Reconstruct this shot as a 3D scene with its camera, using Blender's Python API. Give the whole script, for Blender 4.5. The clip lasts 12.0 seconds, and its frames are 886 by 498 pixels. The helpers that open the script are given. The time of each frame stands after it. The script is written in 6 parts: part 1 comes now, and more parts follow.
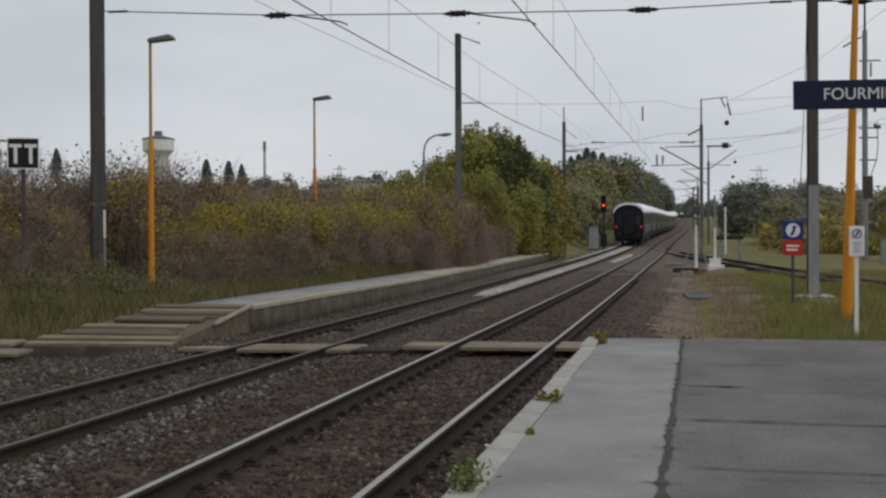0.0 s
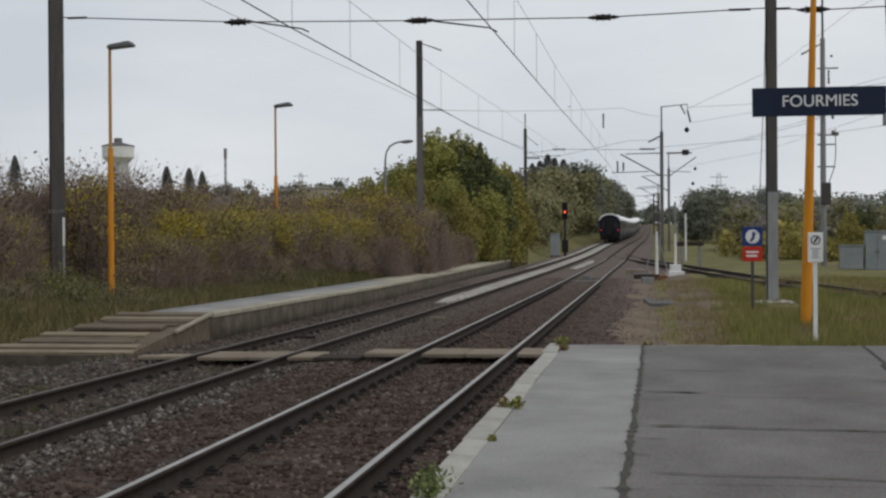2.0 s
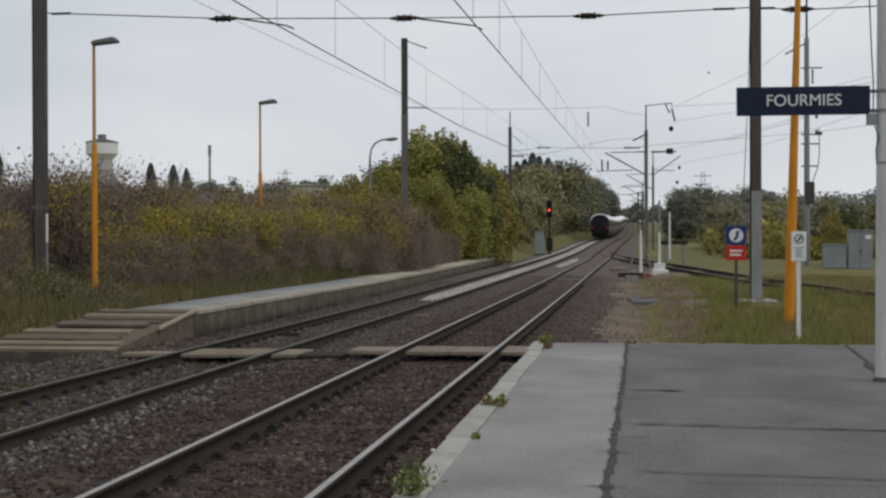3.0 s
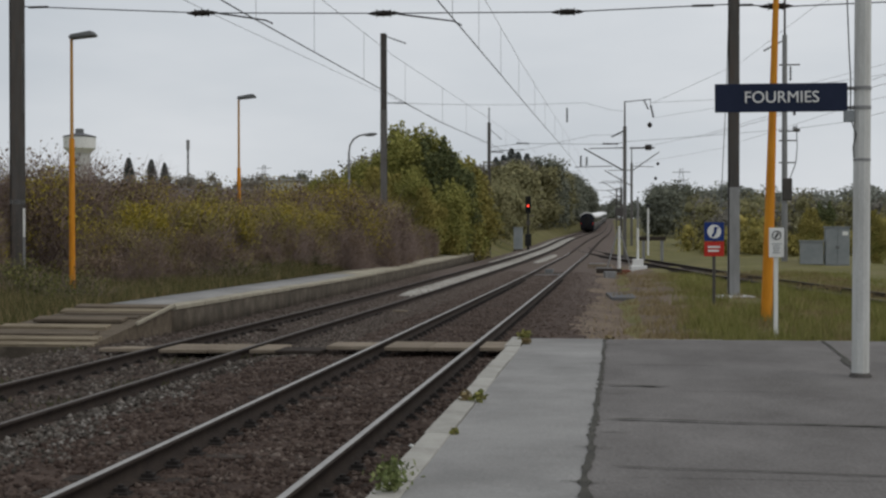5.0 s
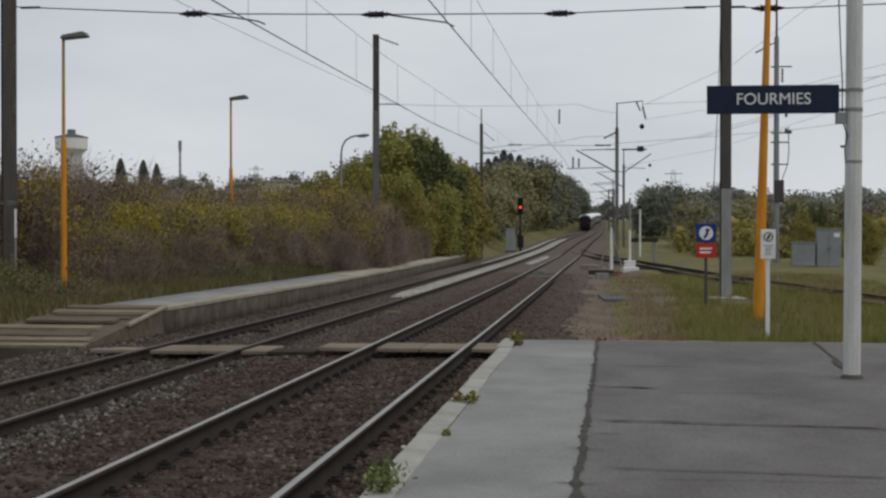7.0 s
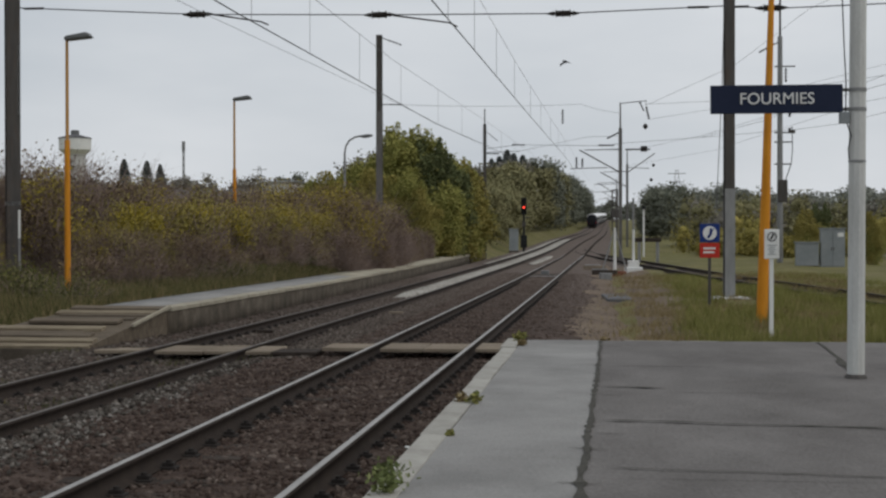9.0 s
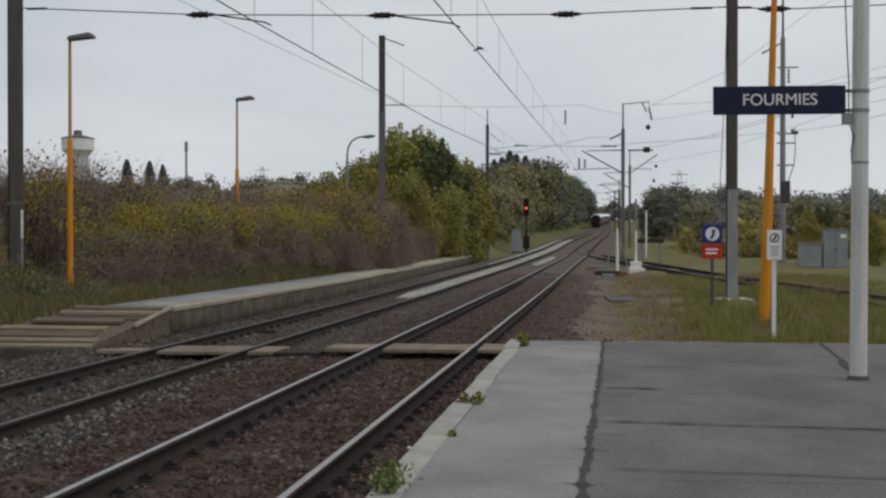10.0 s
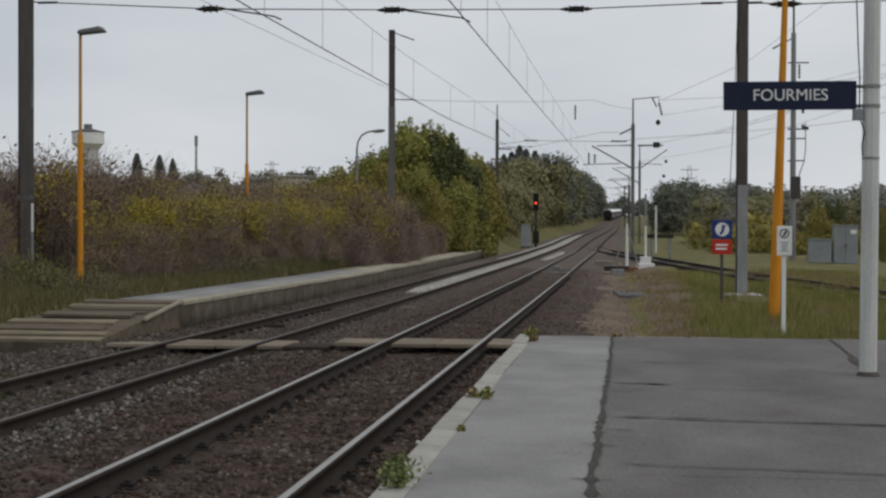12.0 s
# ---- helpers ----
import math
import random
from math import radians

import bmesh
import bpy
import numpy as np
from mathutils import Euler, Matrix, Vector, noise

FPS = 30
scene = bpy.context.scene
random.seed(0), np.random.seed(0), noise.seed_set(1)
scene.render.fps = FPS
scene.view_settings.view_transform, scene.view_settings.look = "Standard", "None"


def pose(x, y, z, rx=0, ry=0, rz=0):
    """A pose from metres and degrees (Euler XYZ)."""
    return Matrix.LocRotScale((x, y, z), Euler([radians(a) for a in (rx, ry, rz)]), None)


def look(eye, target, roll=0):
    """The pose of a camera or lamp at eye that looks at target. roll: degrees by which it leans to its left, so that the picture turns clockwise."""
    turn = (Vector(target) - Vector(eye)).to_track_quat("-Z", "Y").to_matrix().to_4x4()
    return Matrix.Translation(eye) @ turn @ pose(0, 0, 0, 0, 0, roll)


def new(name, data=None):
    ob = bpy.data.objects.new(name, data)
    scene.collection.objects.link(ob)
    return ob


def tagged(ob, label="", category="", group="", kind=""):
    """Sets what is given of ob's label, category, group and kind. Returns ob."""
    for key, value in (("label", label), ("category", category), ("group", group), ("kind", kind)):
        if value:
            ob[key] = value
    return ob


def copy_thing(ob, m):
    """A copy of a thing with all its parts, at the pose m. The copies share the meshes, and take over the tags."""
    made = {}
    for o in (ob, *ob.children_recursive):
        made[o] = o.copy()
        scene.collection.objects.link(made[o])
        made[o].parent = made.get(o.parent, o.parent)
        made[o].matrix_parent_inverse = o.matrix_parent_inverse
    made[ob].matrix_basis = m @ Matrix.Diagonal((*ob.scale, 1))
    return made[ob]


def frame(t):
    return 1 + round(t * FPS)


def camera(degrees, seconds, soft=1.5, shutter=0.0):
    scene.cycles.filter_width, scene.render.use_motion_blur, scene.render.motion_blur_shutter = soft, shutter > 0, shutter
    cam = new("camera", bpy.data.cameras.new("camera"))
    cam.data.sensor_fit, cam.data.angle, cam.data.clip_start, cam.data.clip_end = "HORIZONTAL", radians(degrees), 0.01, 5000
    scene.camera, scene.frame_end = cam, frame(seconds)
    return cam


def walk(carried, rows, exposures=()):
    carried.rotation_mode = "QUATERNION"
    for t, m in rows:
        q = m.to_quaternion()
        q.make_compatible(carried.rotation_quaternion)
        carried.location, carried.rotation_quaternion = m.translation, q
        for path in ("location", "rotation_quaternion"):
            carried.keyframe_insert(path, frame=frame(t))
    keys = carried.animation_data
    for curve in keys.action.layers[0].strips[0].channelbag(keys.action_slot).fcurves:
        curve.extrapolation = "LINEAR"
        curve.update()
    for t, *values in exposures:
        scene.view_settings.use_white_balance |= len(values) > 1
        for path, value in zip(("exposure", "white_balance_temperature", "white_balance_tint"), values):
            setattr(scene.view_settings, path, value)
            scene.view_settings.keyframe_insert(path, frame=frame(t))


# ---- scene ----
cam = camera(35.5, 12.0, soft=2.45)
EYE = (0.0, 0.0, 1.69)   # z = 0 is the top of the nearer rails, y runs along the track
TURNS = [  # seconds, yaw, pitch, roll: hand-held, turning slowly to the right
    (0.0, 9.985, -0.548, 0.277),
    (0.5, 9.321, -0.480, 0.279),
    (1.0, 9.180, -0.370, 0.351),
    (1.5, 8.972, -0.355, 0.360),
    (2.0, 8.401, -0.271, 0.398),
    (2.5, 8.008, -0.291, 0.274),
    (3.0, 7.758, -0.366, 0.191),
    (5.0, 6.883, -0.553, 0.068),
    (5.5, 6.750, -0.538, -0.000),
    (6.0, 6.600, -0.579, -0.059),
    (6.5, 6.572, -0.546, -0.045),
    (7.0, 6.560, -0.502, 0.002),
    (9.0, 6.705, -0.492, 0.080),
    (9.5, 6.758, -0.497, 0.015),
    (10.0, 6.807, -0.467, -0.005),
    (10.5, 6.854, -0.461, -0.032),
    (11.0, 6.916, -0.562, -0.149),
    (11.5, 7.057, -0.647, -0.194),
    (12.0, 7.198, -0.686, -0.168),
]
walk(cam, [(t, pose(*EYE, 90 + pitch, roll, yaw)) for t, yaw, pitch, roll in TURNS],
     [(0, 0.06), (0.8, 0.12), (1.6, 0.17), (3.0, 0.16), (5.0, 0.06), (7.0, 0.05), (10.5, 0.05), (12.0, 0.03)])

# ---- light: an overcast spring day ----
world = bpy.data.worlds.new("overcast")
scene.world = world
world.use_nodes = True
wt = world.node_tree
wt.nodes.clear()
w_out = wt.nodes.new("ShaderNodeOutputWorld")
w_bg = wt.nodes.new("ShaderNodeBackground")
w_sky = wt.nodes.new("ShaderNodeTexSky")
w_sky.sky_type, w_sky.sun_disc = "NISHITA", False
w_sky.sun_elevation, w_sky.sun_rotation = radians(48), radians(70)
w_sky.air_density, w_sky.dust_density = 1.0, 4.0
w_dim = wt.nodes.new("ShaderNodeVectorMath")
w_dim.operation = "SCALE"
w_dim.inputs["Scale"].default_value = 0.06
w_co = wt.nodes.new("ShaderNodeTexCoord")
w_map = wt.nodes.new("ShaderNodeMapping")
w_map.inputs["Scale"].default_value = (1.6, 1.6, 6.0)
w_noise = wt.nodes.new("ShaderNodeTexNoise")
w_noise.inputs["Scale"].default_value, w_noise.inputs["Detail"].default_value = 1.7, 5.0
w_ramp = wt.nodes.new("ShaderNodeValToRGB")
w_ramp.color_ramp.elements[0].position, w_ramp.color_ramp.elements[0].color = 0.28, (0.535, 0.575, 0.62, 1)
w_ramp.color_ramp.elements[1].position, w_ramp.color_ramp.elements[1].color = 0.74, (0.71, 0.735, 0.765, 1)
w_mix = wt.nodes.new("ShaderNodeMix")
w_mix.data_type = "RGBA"
w_mix.inputs["Factor"].default_value = 0.93
wt.links.new(w_sky.outputs[0], w_dim.inputs[0])
wt.links.new(w_co.outputs["Generated"], w_map.inputs[0])
wt.links.new(w_map.outputs[0], w_noise.inputs["Vector"])
w_split = wt.nodes.new("ShaderNodeSeparateXYZ")
w_side = wt.nodes.new("ShaderNodeMath")   # the cloud thins towards the sun
w_side.operation = "MULTIPLY_ADD"
w_side.inputs[1].default_value = 0.32
wt.links.new(w_co.outputs["Generated"], w_split.inputs[0])
wt.links.new(w_split.outputs["X"], w_side.inputs[0])
wt.links.new(w_noise.outputs[0], w_side.inputs[2])
wt.links.new(w_side.outputs[0], w_ramp.inputs[0])
wt.links.new(w_dim.outputs[0], w_mix.inputs["A"])
wt.links.new(w_ramp.outputs[0], w_mix.inputs["B"])
wt.links.new(w_mix.outputs["Result"], w_bg.inputs["Color"])
w_bg.inputs["Strength"].default_value = 1.0
wt.links.new(w_bg.outputs[0], w_out.inputs["Surface"])

sun_data = bpy.data.lights.new("sun", "SUN")
sun_data.energy, sun_data.angle, sun_data.color = 0.5, radians(30), (1.0, 0.97, 0.92)
sun = new("sun", sun_data)
sun.matrix_world = look((0, 0, 50), (-22, 9, 22))

# ---- materials ----
def surface(name, colours, scale=4.0, rough=0.85, bump=0.3, fine=40.0, metal=0.0, vary=0.0, island=False, stretch=(1, 1, 1), stain=None, spec=0.12):
    """Noise at two sizes between the colours, with fine relief. vary: lightness by piece; stain: (colour, scale, amount)."""
    m = bpy.data.materials.new(name)
    m.use_nodes = True
    t = m.node_tree
    bsdf = t.nodes["Principled BSDF"]
    bsdf.inputs["Roughness"].default_value = rough
    bsdf.inputs["Metallic"].default_value = metal
    bsdf.inputs["Specular IOR Level"].default_value = spec
    co = t.nodes.new("ShaderNodeTexCoord")
    mp = t.nodes.new("ShaderNodeMapping")
    mp.inputs["Scale"].default_value = stretch
    t.links.new(co.outputs["Object"], mp.inputs[0])

    def grain(s, detail=4.0):
        n = t.nodes.new("ShaderNodeTexNoise")
        n.inputs["Scale"].default_value, n.inputs["Detail"].default_value, n.inputs["Roughness"].default_value = s, detail, 0.62
        t.links.new(mp.outputs[0], n.inputs["Vector"])
        return n.outputs[0]

    big, small = grain(scale), grain(fine)
    add = t.nodes.new("ShaderNodeMath")
    add.operation = "MULTIPLY_ADD"
    add.inputs[1].default_value = 0.4
    t.links.new(small, add.inputs[0])
    half = t.nodes.new("ShaderNodeMath")
    half.operation = "MULTIPLY"
    half.inputs[1].default_value = 0.6
    t.links.new(big, half.inputs[0])
    t.links.new(half.outputs[0], add.inputs[2])
    value = add.outputs[0]
    if island:
        geo = t.nodes.new("ShaderNodeNewGeometry")
        mixv = t.nodes.new("ShaderNodeMath")
        mixv.operation = "MULTIPLY_ADD"
        mixv.inputs[1].default_value = 0.62
        sub = t.nodes.new("ShaderNodeMath")
        sub.operation = "MULTIPLY_ADD"
        sub.inputs[1].default_value, sub.inputs[2].default_value = 0.8, -0.1
        t.links.new(value, sub.inputs[0])
        low = t.nodes.new("ShaderNodeMath")
        low.operation = "MULTIPLY"
        low.inputs[1].default_value = 0.55
        t.links.new(sub.outputs[0], low.inputs[0])
        t.links.new(geo.outputs["Random Per Island"], mixv.inputs[0])
        t.links.new(low.outputs[0], mixv.inputs[2])
        value = mixv.outputs[0]
    ramp = t.nodes.new("ShaderNodeValToRGB")
    lo, hi = (0.05, 0.9) if island else (0.33, 0.67)
    n = len(colours)
    while len(ramp.color_ramp.elements) < n:
        ramp.color_ramp.elements.new(0.5)
    for i, c in enumerate(colours):
        ramp.color_ramp.elements[i].position = lo + (hi - lo) * i / max(1, n - 1)
        ramp.color_ramp.elements[i].color = (*c, 1)
    t.links.new(value, ramp.inputs[0])
    colour = ramp.outputs[0]
    if stain:
        sc, ss, amount = stain
        sr = t.nodes.new("ShaderNodeValToRGB")
        sr.color_ramp.elements[0].position, sr.color_ramp.elements[1].position = 0.5, 0.68
        t.links.new(grain(ss, 6.0), sr.inputs[0])
        k = t.nodes.new("ShaderNodeMath")
        k.operation = "MULTIPLY"
        k.inputs[1].default_value = amount
        t.links.new(sr.outputs[0], k.inputs[0])
        mx = t.nodes.new("ShaderNodeMix")
        mx.data_type = "RGBA"
        t.links.new(k.outputs[0], mx.inputs["Factor"])
        t.links.new(colour, mx.inputs["A"])
        mx.inputs["B"].default_value = (*sc, 1)
        colour = mx.outputs["Result"]
    if vary:
        info = t.nodes.new("ShaderNodeObjectInfo")
        mr = t.nodes.new("ShaderNodeMapRange")
        mr.inputs["To Min"].default_value, mr.inputs["To Max"].default_value = 1 - vary, 1 + vary
        t.links.new(info.outputs["Random"], mr.inputs["Value"])
        hsv = t.nodes.new("ShaderNodeHueSaturation")
        t.links.new(mr.outputs[0], hsv.inputs["Value"])
        t.links.new(colour, hsv.inputs["Color"])
        colour = hsv.outputs[0]
    t.links.new(colour, bsdf.inputs["Base Color"])
    if bump:
        b = t.nodes.new("ShaderNodeBump")
        b.inputs["Strength"].default_value, b.inputs["Distance"].default_value = bump, 0.02
        t.links.new(small, b.inputs["Height"])
        t.links.new(b.outputs[0], bsdf.inputs["Normal"])
    return m


def glowing(name, colour, strength):
    m = bpy.data.materials.new(name)
    m.use_nodes = True
    b = m.node_tree.nodes["Principled BSDF"]
    b.inputs["Base Color"].default_value = (*colour, 1)
    b.inputs["Emission Color"].default_value = (*colour, 1)
    b.inputs["Emission Strength"].default_value = strength
    return m


ASPHALT = surface("worn_asphalt", [(0.216, 0.209, 0.2), (0.28, 0.272, 0.26), (0.34, 0.33, 0.316)], 0.9, 0.9, 0.9, 30, stain=((0.17, 0.166, 0.16), 0.8, 0.5))
ASPHALT_OLD = surface("old_asphalt", [(0.118, 0.109, 0.102), (0.163, 0.152, 0.144), (0.22, 0.207, 0.196)], 1.0, 0.92, 1.0, 30, stretch=(1.0, 0.55, 1), stain=((0.095, 0.087, 0.082), 0.6, 0.55))
TAR = surface("crack_fill", [(0.05, 0.048, 0.042), (0.1, 0.094, 0.08)], 5, 0.9, 0.6, 60)
COPING = surface("coping_concrete", [(0.27, 0.26, 0.235), (0.36, 0.345, 0.31), (0.43, 0.415, 0.375)], 2.2, 0.9, 0.4, 50, vary=0.06, stain=((0.2, 0.19, 0.165), 3.0, 0.4))
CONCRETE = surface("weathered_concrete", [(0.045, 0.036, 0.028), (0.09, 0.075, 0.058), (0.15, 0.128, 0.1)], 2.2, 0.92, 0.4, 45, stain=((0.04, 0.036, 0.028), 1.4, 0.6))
def haze_along(m, y0, y1, colour, amount):
    """A paler colour mixed in along the line from y0 to y1, standing in for distance haze."""
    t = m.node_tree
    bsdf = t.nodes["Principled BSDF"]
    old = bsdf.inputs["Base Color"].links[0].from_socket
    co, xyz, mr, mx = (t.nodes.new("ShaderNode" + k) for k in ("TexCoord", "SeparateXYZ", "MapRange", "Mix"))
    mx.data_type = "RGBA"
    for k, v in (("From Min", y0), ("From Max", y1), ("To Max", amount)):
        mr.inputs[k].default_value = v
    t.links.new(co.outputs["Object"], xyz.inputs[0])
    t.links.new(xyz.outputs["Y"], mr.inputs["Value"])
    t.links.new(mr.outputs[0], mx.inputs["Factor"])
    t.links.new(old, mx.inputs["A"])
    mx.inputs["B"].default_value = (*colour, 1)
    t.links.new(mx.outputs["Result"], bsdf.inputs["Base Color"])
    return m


BALLAST = surface("brown_ballast", [(0.036, 0.0245, 0.0195), (0.066, 0.046, 0.0365), (0.112, 0.08, 0.064)], 2.2, 0.95, 1.0, 26, stain=((0.033, 0.024, 0.02), 0.8, 0.5))
haze_along(BALLAST, 20, 75, (0.145, 0.115, 0.098), 0.8)
STONE = surface("brown_stones", [(0.029, 0.02, 0.016), (0.049, 0.0335, 0.027), (0.07, 0.05, 0.041), (0.098, 0.073, 0.06), (0.24, 0.2, 0.17)], 1.0, 0.95, 0.4, 30, island=True)
STONE_MIXED = surface("grey_brown_stones", [(0.03, 0.024, 0.02), (0.06, 0.049, 0.041), (0.1, 0.083, 0.07), (0.24, 0.21, 0.18)], 1.0, 0.95, 0.4, 30, island=True)
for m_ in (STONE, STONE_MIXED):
    haze_along(m_, 20, 60, (0.15, 0.118, 0.1), 0.65)
STONE_GREY = surface("grey_stones", [(0.03, 0.025, 0.021), (0.065, 0.056, 0.047), (0.13, 0.117, 0.102), (0.33, 0.305, 0.275)], 1.0, 0.95, 0.4, 30, island=True)
RAIL = surface("rusty_rail_web", [(0.03, 0.024, 0.021), (0.055, 0.042, 0.034)], 6, 0.85, 0.3, 60, metal=0.2)
RAIL_TOP = surface("polished_rail_head", [(0.3, 0.287, 0.27), (0.43, 0.413, 0.39)], 3, 0.58, 0.1, 80, metal=0.6, spec=0.5)
RAIL_DULL = surface("dull_rail_head", [(0.1, 0.088, 0.08), (0.17, 0.152, 0.138)], 3, 0.6, 0.15, 80, metal=0.4)
SLEEPER = surface("old_sleeper_wood", [(0.035, 0.028, 0.024), (0.075, 0.06, 0.05)], 8, 0.95, 0.6, 40, vary=0.2)
IRON = surface("dark_iron", [(0.02, 0.018, 0.017), (0.045, 0.038, 0.034)], 10, 0.8, 0.3, 60)
BOARD = surface("grey_crossing_boards", [(0.13, 0.1, 0.075), (0.22, 0.18, 0.135), (0.31, 0.26, 0.2)], 1.2, 0.9, 0.4, 30, vary=0.15, stretch=(1, 9, 4))
PLANK = surface("ramp_boards", [(0.07, 0.055, 0.041), (0.125, 0.1, 0.074), (0.175, 0.145, 0.108)], 1.2, 0.92, 0.4, 30, vary=0.22, stretch=(1, 9, 4))
TAN = surface("tan_ramp_boards", [(0.12, 0.095, 0.064), (0.22, 0.18, 0.125), (0.34, 0.29, 0.21)], 1.2, 0.92, 0.4, 30, vary=0.15, stretch=(1, 9, 4), stain=((0.08, 0.063, 0.046), 1.1, 0.6))
PALE = surface("pale_stone_edge", [(0.27, 0.24, 0.185), (0.42, 0.385, 0.3)], 2.5, 0.9, 0.3, 50, vary=0.12)
GRASS_SOIL = surface("grassy_soil", [(0.082, 0.083, 0.03), (0.146, 0.136, 0.051), (0.23, 0.188, 0.092)], 0.35, 0.95, 0.8, 6, stain=((0.15, 0.122, 0.077), 0.22, 0.55))
EARTH = surface("bare_brown_earth", [(0.1, 0.074, 0.056), (0.155, 0.117, 0.088), (0.22, 0.17, 0.126)], 0.7, 0.95, 0.7, 12, stain=((0.2, 0.155, 0.1), 0.55, 0.5))
BLADE = surface("grass_blades", [(0.085, 0.1, 0.026), (0.16, 0.168, 0.047), (0.24, 0.228, 0.074), (0.36, 0.29, 0.14)], 0.5, 0.9, 0, 5, island=True)
# darker than BLADE: the shade by the hedge is put into this green
NETTLE = surface("shade_toned_nettles_and_ivy", [(0.03, 0.04, 0.016), (0.058, 0.068, 0.024), (0.1, 0.1, 0.036), (0.16, 0.13, 0.062)], 0.5, 0.9, 0, 5, island=True)
DRY = surface("dry_grass_blades", [(0.16, 0.12, 0.055), (0.24, 0.185, 0.095), (0.31, 0.245, 0.14)], 0.5, 0.9, 0, 5, island=True)
STEEL = surface("dark_painted_steel", [(0.06, 0.056, 0.053), (0.115, 0.106, 0.098)], 1.3, 0.7, 0.2, 50, metal=0.2, stretch=(4, 4, 0.6), stain=((0.1, 0.065, 0.045), 2.5, 0.4))
STEEL_MID = surface("weathered_galvanised_steel", [(0.11, 0.105, 0.1), (0.2, 0.19, 0.18)], 1.5, 0.7, 0.2, 50, metal=0.2, stretch=(4, 4, 0.6), stain=((0.09, 0.07, 0.055), 2.0, 0.5))
STEEL_PALE = surface("galvanised_steel", [(0.2, 0.2, 0.2), (0.32, 0.32, 0.315)], 2, 0.6, 0.2, 50, metal=0.3, stretch=(3, 3, 0.7))
ORANGE = surface("orange_paint", [(0.5, 0.18, 0.015), (0.62, 0.25, 0.022), (0.68, 0.3, 0.04)], 1.6, 0.6, 0.15, 40, stretch=(4, 4, 0.6), stain=((0.36, 0.14, 0.03), 2.0, 0.5))
ORANGE_PALE = surface("faded_orange_paint", [(0.42, 0.22, 0.07), (0.52, 0.29, 0.1)], 1.6, 0.65, 0.15, 40, stretch=(4, 4, 0.6))
WHITE_OLD = surface("weathered_white_paint", [(0.42, 0.42, 0.4), (0.55, 0.55, 0.525), (0.64, 0.64, 0.61)], 1.6, 0.65, 0.15, 45, stain=((0.33, 0.315, 0.28), 2.2, 0.5), stretch=(3, 3, 0.5))
WHITE = surface("white_paint", [(0.66, 0.66, 0.64), (0.8, 0.8, 0.77)], 2.0, 0.6, 0.1, 50, stain=((0.48, 0.46, 0.41), 3.0, 0.4), stretch=(2, 2, 0.6))
NAVY = surface("navy_enamel", [(0.013, 0.019, 0.042), (0.02, 0.027, 0.055)], 2.0, 0.45, 0.05, 50)
BLUE = surface("blue_enamel", [(0.016, 0.036, 0.16), (0.024, 0.05, 0.2)], 2.0, 0.5, 0.05, 50)
RED = surface("red_enamel", [(0.42, 0.03, 0.022), (0.52, 0.045, 0.03)], 2.0, 0.5, 0.05, 50)
BLACK = surface("black_paint", [(0.012, 0.012, 0.013), (0.03, 0.03, 0.03)], 2.0, 0.6, 0.1, 50)
GREY_PAINT = surface("grey_cabinet_paint", [(0.2, 0.22, 0.225), (0.29, 0.305, 0.31)], 1.5, 0.6, 0.15, 40)
LAMP_HEAD = surface("grey_lamp_housing", [(0.12, 0.125, 0.125), (0.2, 0.205, 0.205)], 3, 0.5, 0.1, 50)
WIRE = surface("dark_wire", [(0.03, 0.03, 0.03), (0.06, 0.06, 0.06)], 3, 0.6, 0, 50, metal=0.3)
WIRE_FAR = surface("weathered_copper_wire", [(0.12, 0.12, 0.12), (0.18, 0.18, 0.18)], 3, 0.6, 0, 50, metal=0.3)
BARK = surface("bark", [(0.04, 0.034, 0.028), (0.09, 0.077, 0.062)], 4, 0.95, 0.6, 30)
TWIG = surface("brown_twigs", [(0.115, 0.082, 0.07), (0.19, 0.142, 0.12), (0.27, 0.21, 0.18)], 0.4, 0.95, 0, 8, island=True)
LEAF_BROWN = surface("brown_hedge_leaves", [(0.085, 0.057, 0.042), (0.148, 0.104, 0.075), (0.22, 0.162, 0.11), (0.3, 0.228, 0.135)], 0.35, 0.9, 0, 8, island=True)
LEAF_YELLOW = surface("yellow_green_leaves", [(0.2, 0.175, 0.034), (0.35, 0.285, 0.048), (0.52, 0.4, 0.06)], 0.35, 0.9, 0, 8, island=True)
LEAF_GREEN = surface("spring_green_leaves", [(0.15, 0.16, 0.048), (0.25, 0.25, 0.072), (0.345, 0.33, 0.1), (0.45, 0.41, 0.14)], 0.3, 0.9, 0, 8, island=True)
LEAF_OLIVE = surface("olive_leaves", [(0.19, 0.17, 0.056), (0.291, 0.252, 0.0739), (0.392, 0.319, 0.101)], 0.3, 0.9, 0, 8, island=True)
LEAF_DARK = surface("dark_leaves", [(0.077, 0.0935, 0.044), (0.127, 0.143, 0.0638), (0.187, 0.193, 0.0825)], 0.3, 0.9, 0, 8, island=True)
# crown colours carry distance haze as pale grey, WOODS_FAR most of all
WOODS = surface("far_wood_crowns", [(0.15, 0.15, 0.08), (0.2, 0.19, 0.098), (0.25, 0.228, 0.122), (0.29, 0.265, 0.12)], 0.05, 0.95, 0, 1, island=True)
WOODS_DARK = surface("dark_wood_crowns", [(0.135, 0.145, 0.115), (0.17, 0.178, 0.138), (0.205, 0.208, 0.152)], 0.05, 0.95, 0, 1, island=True)
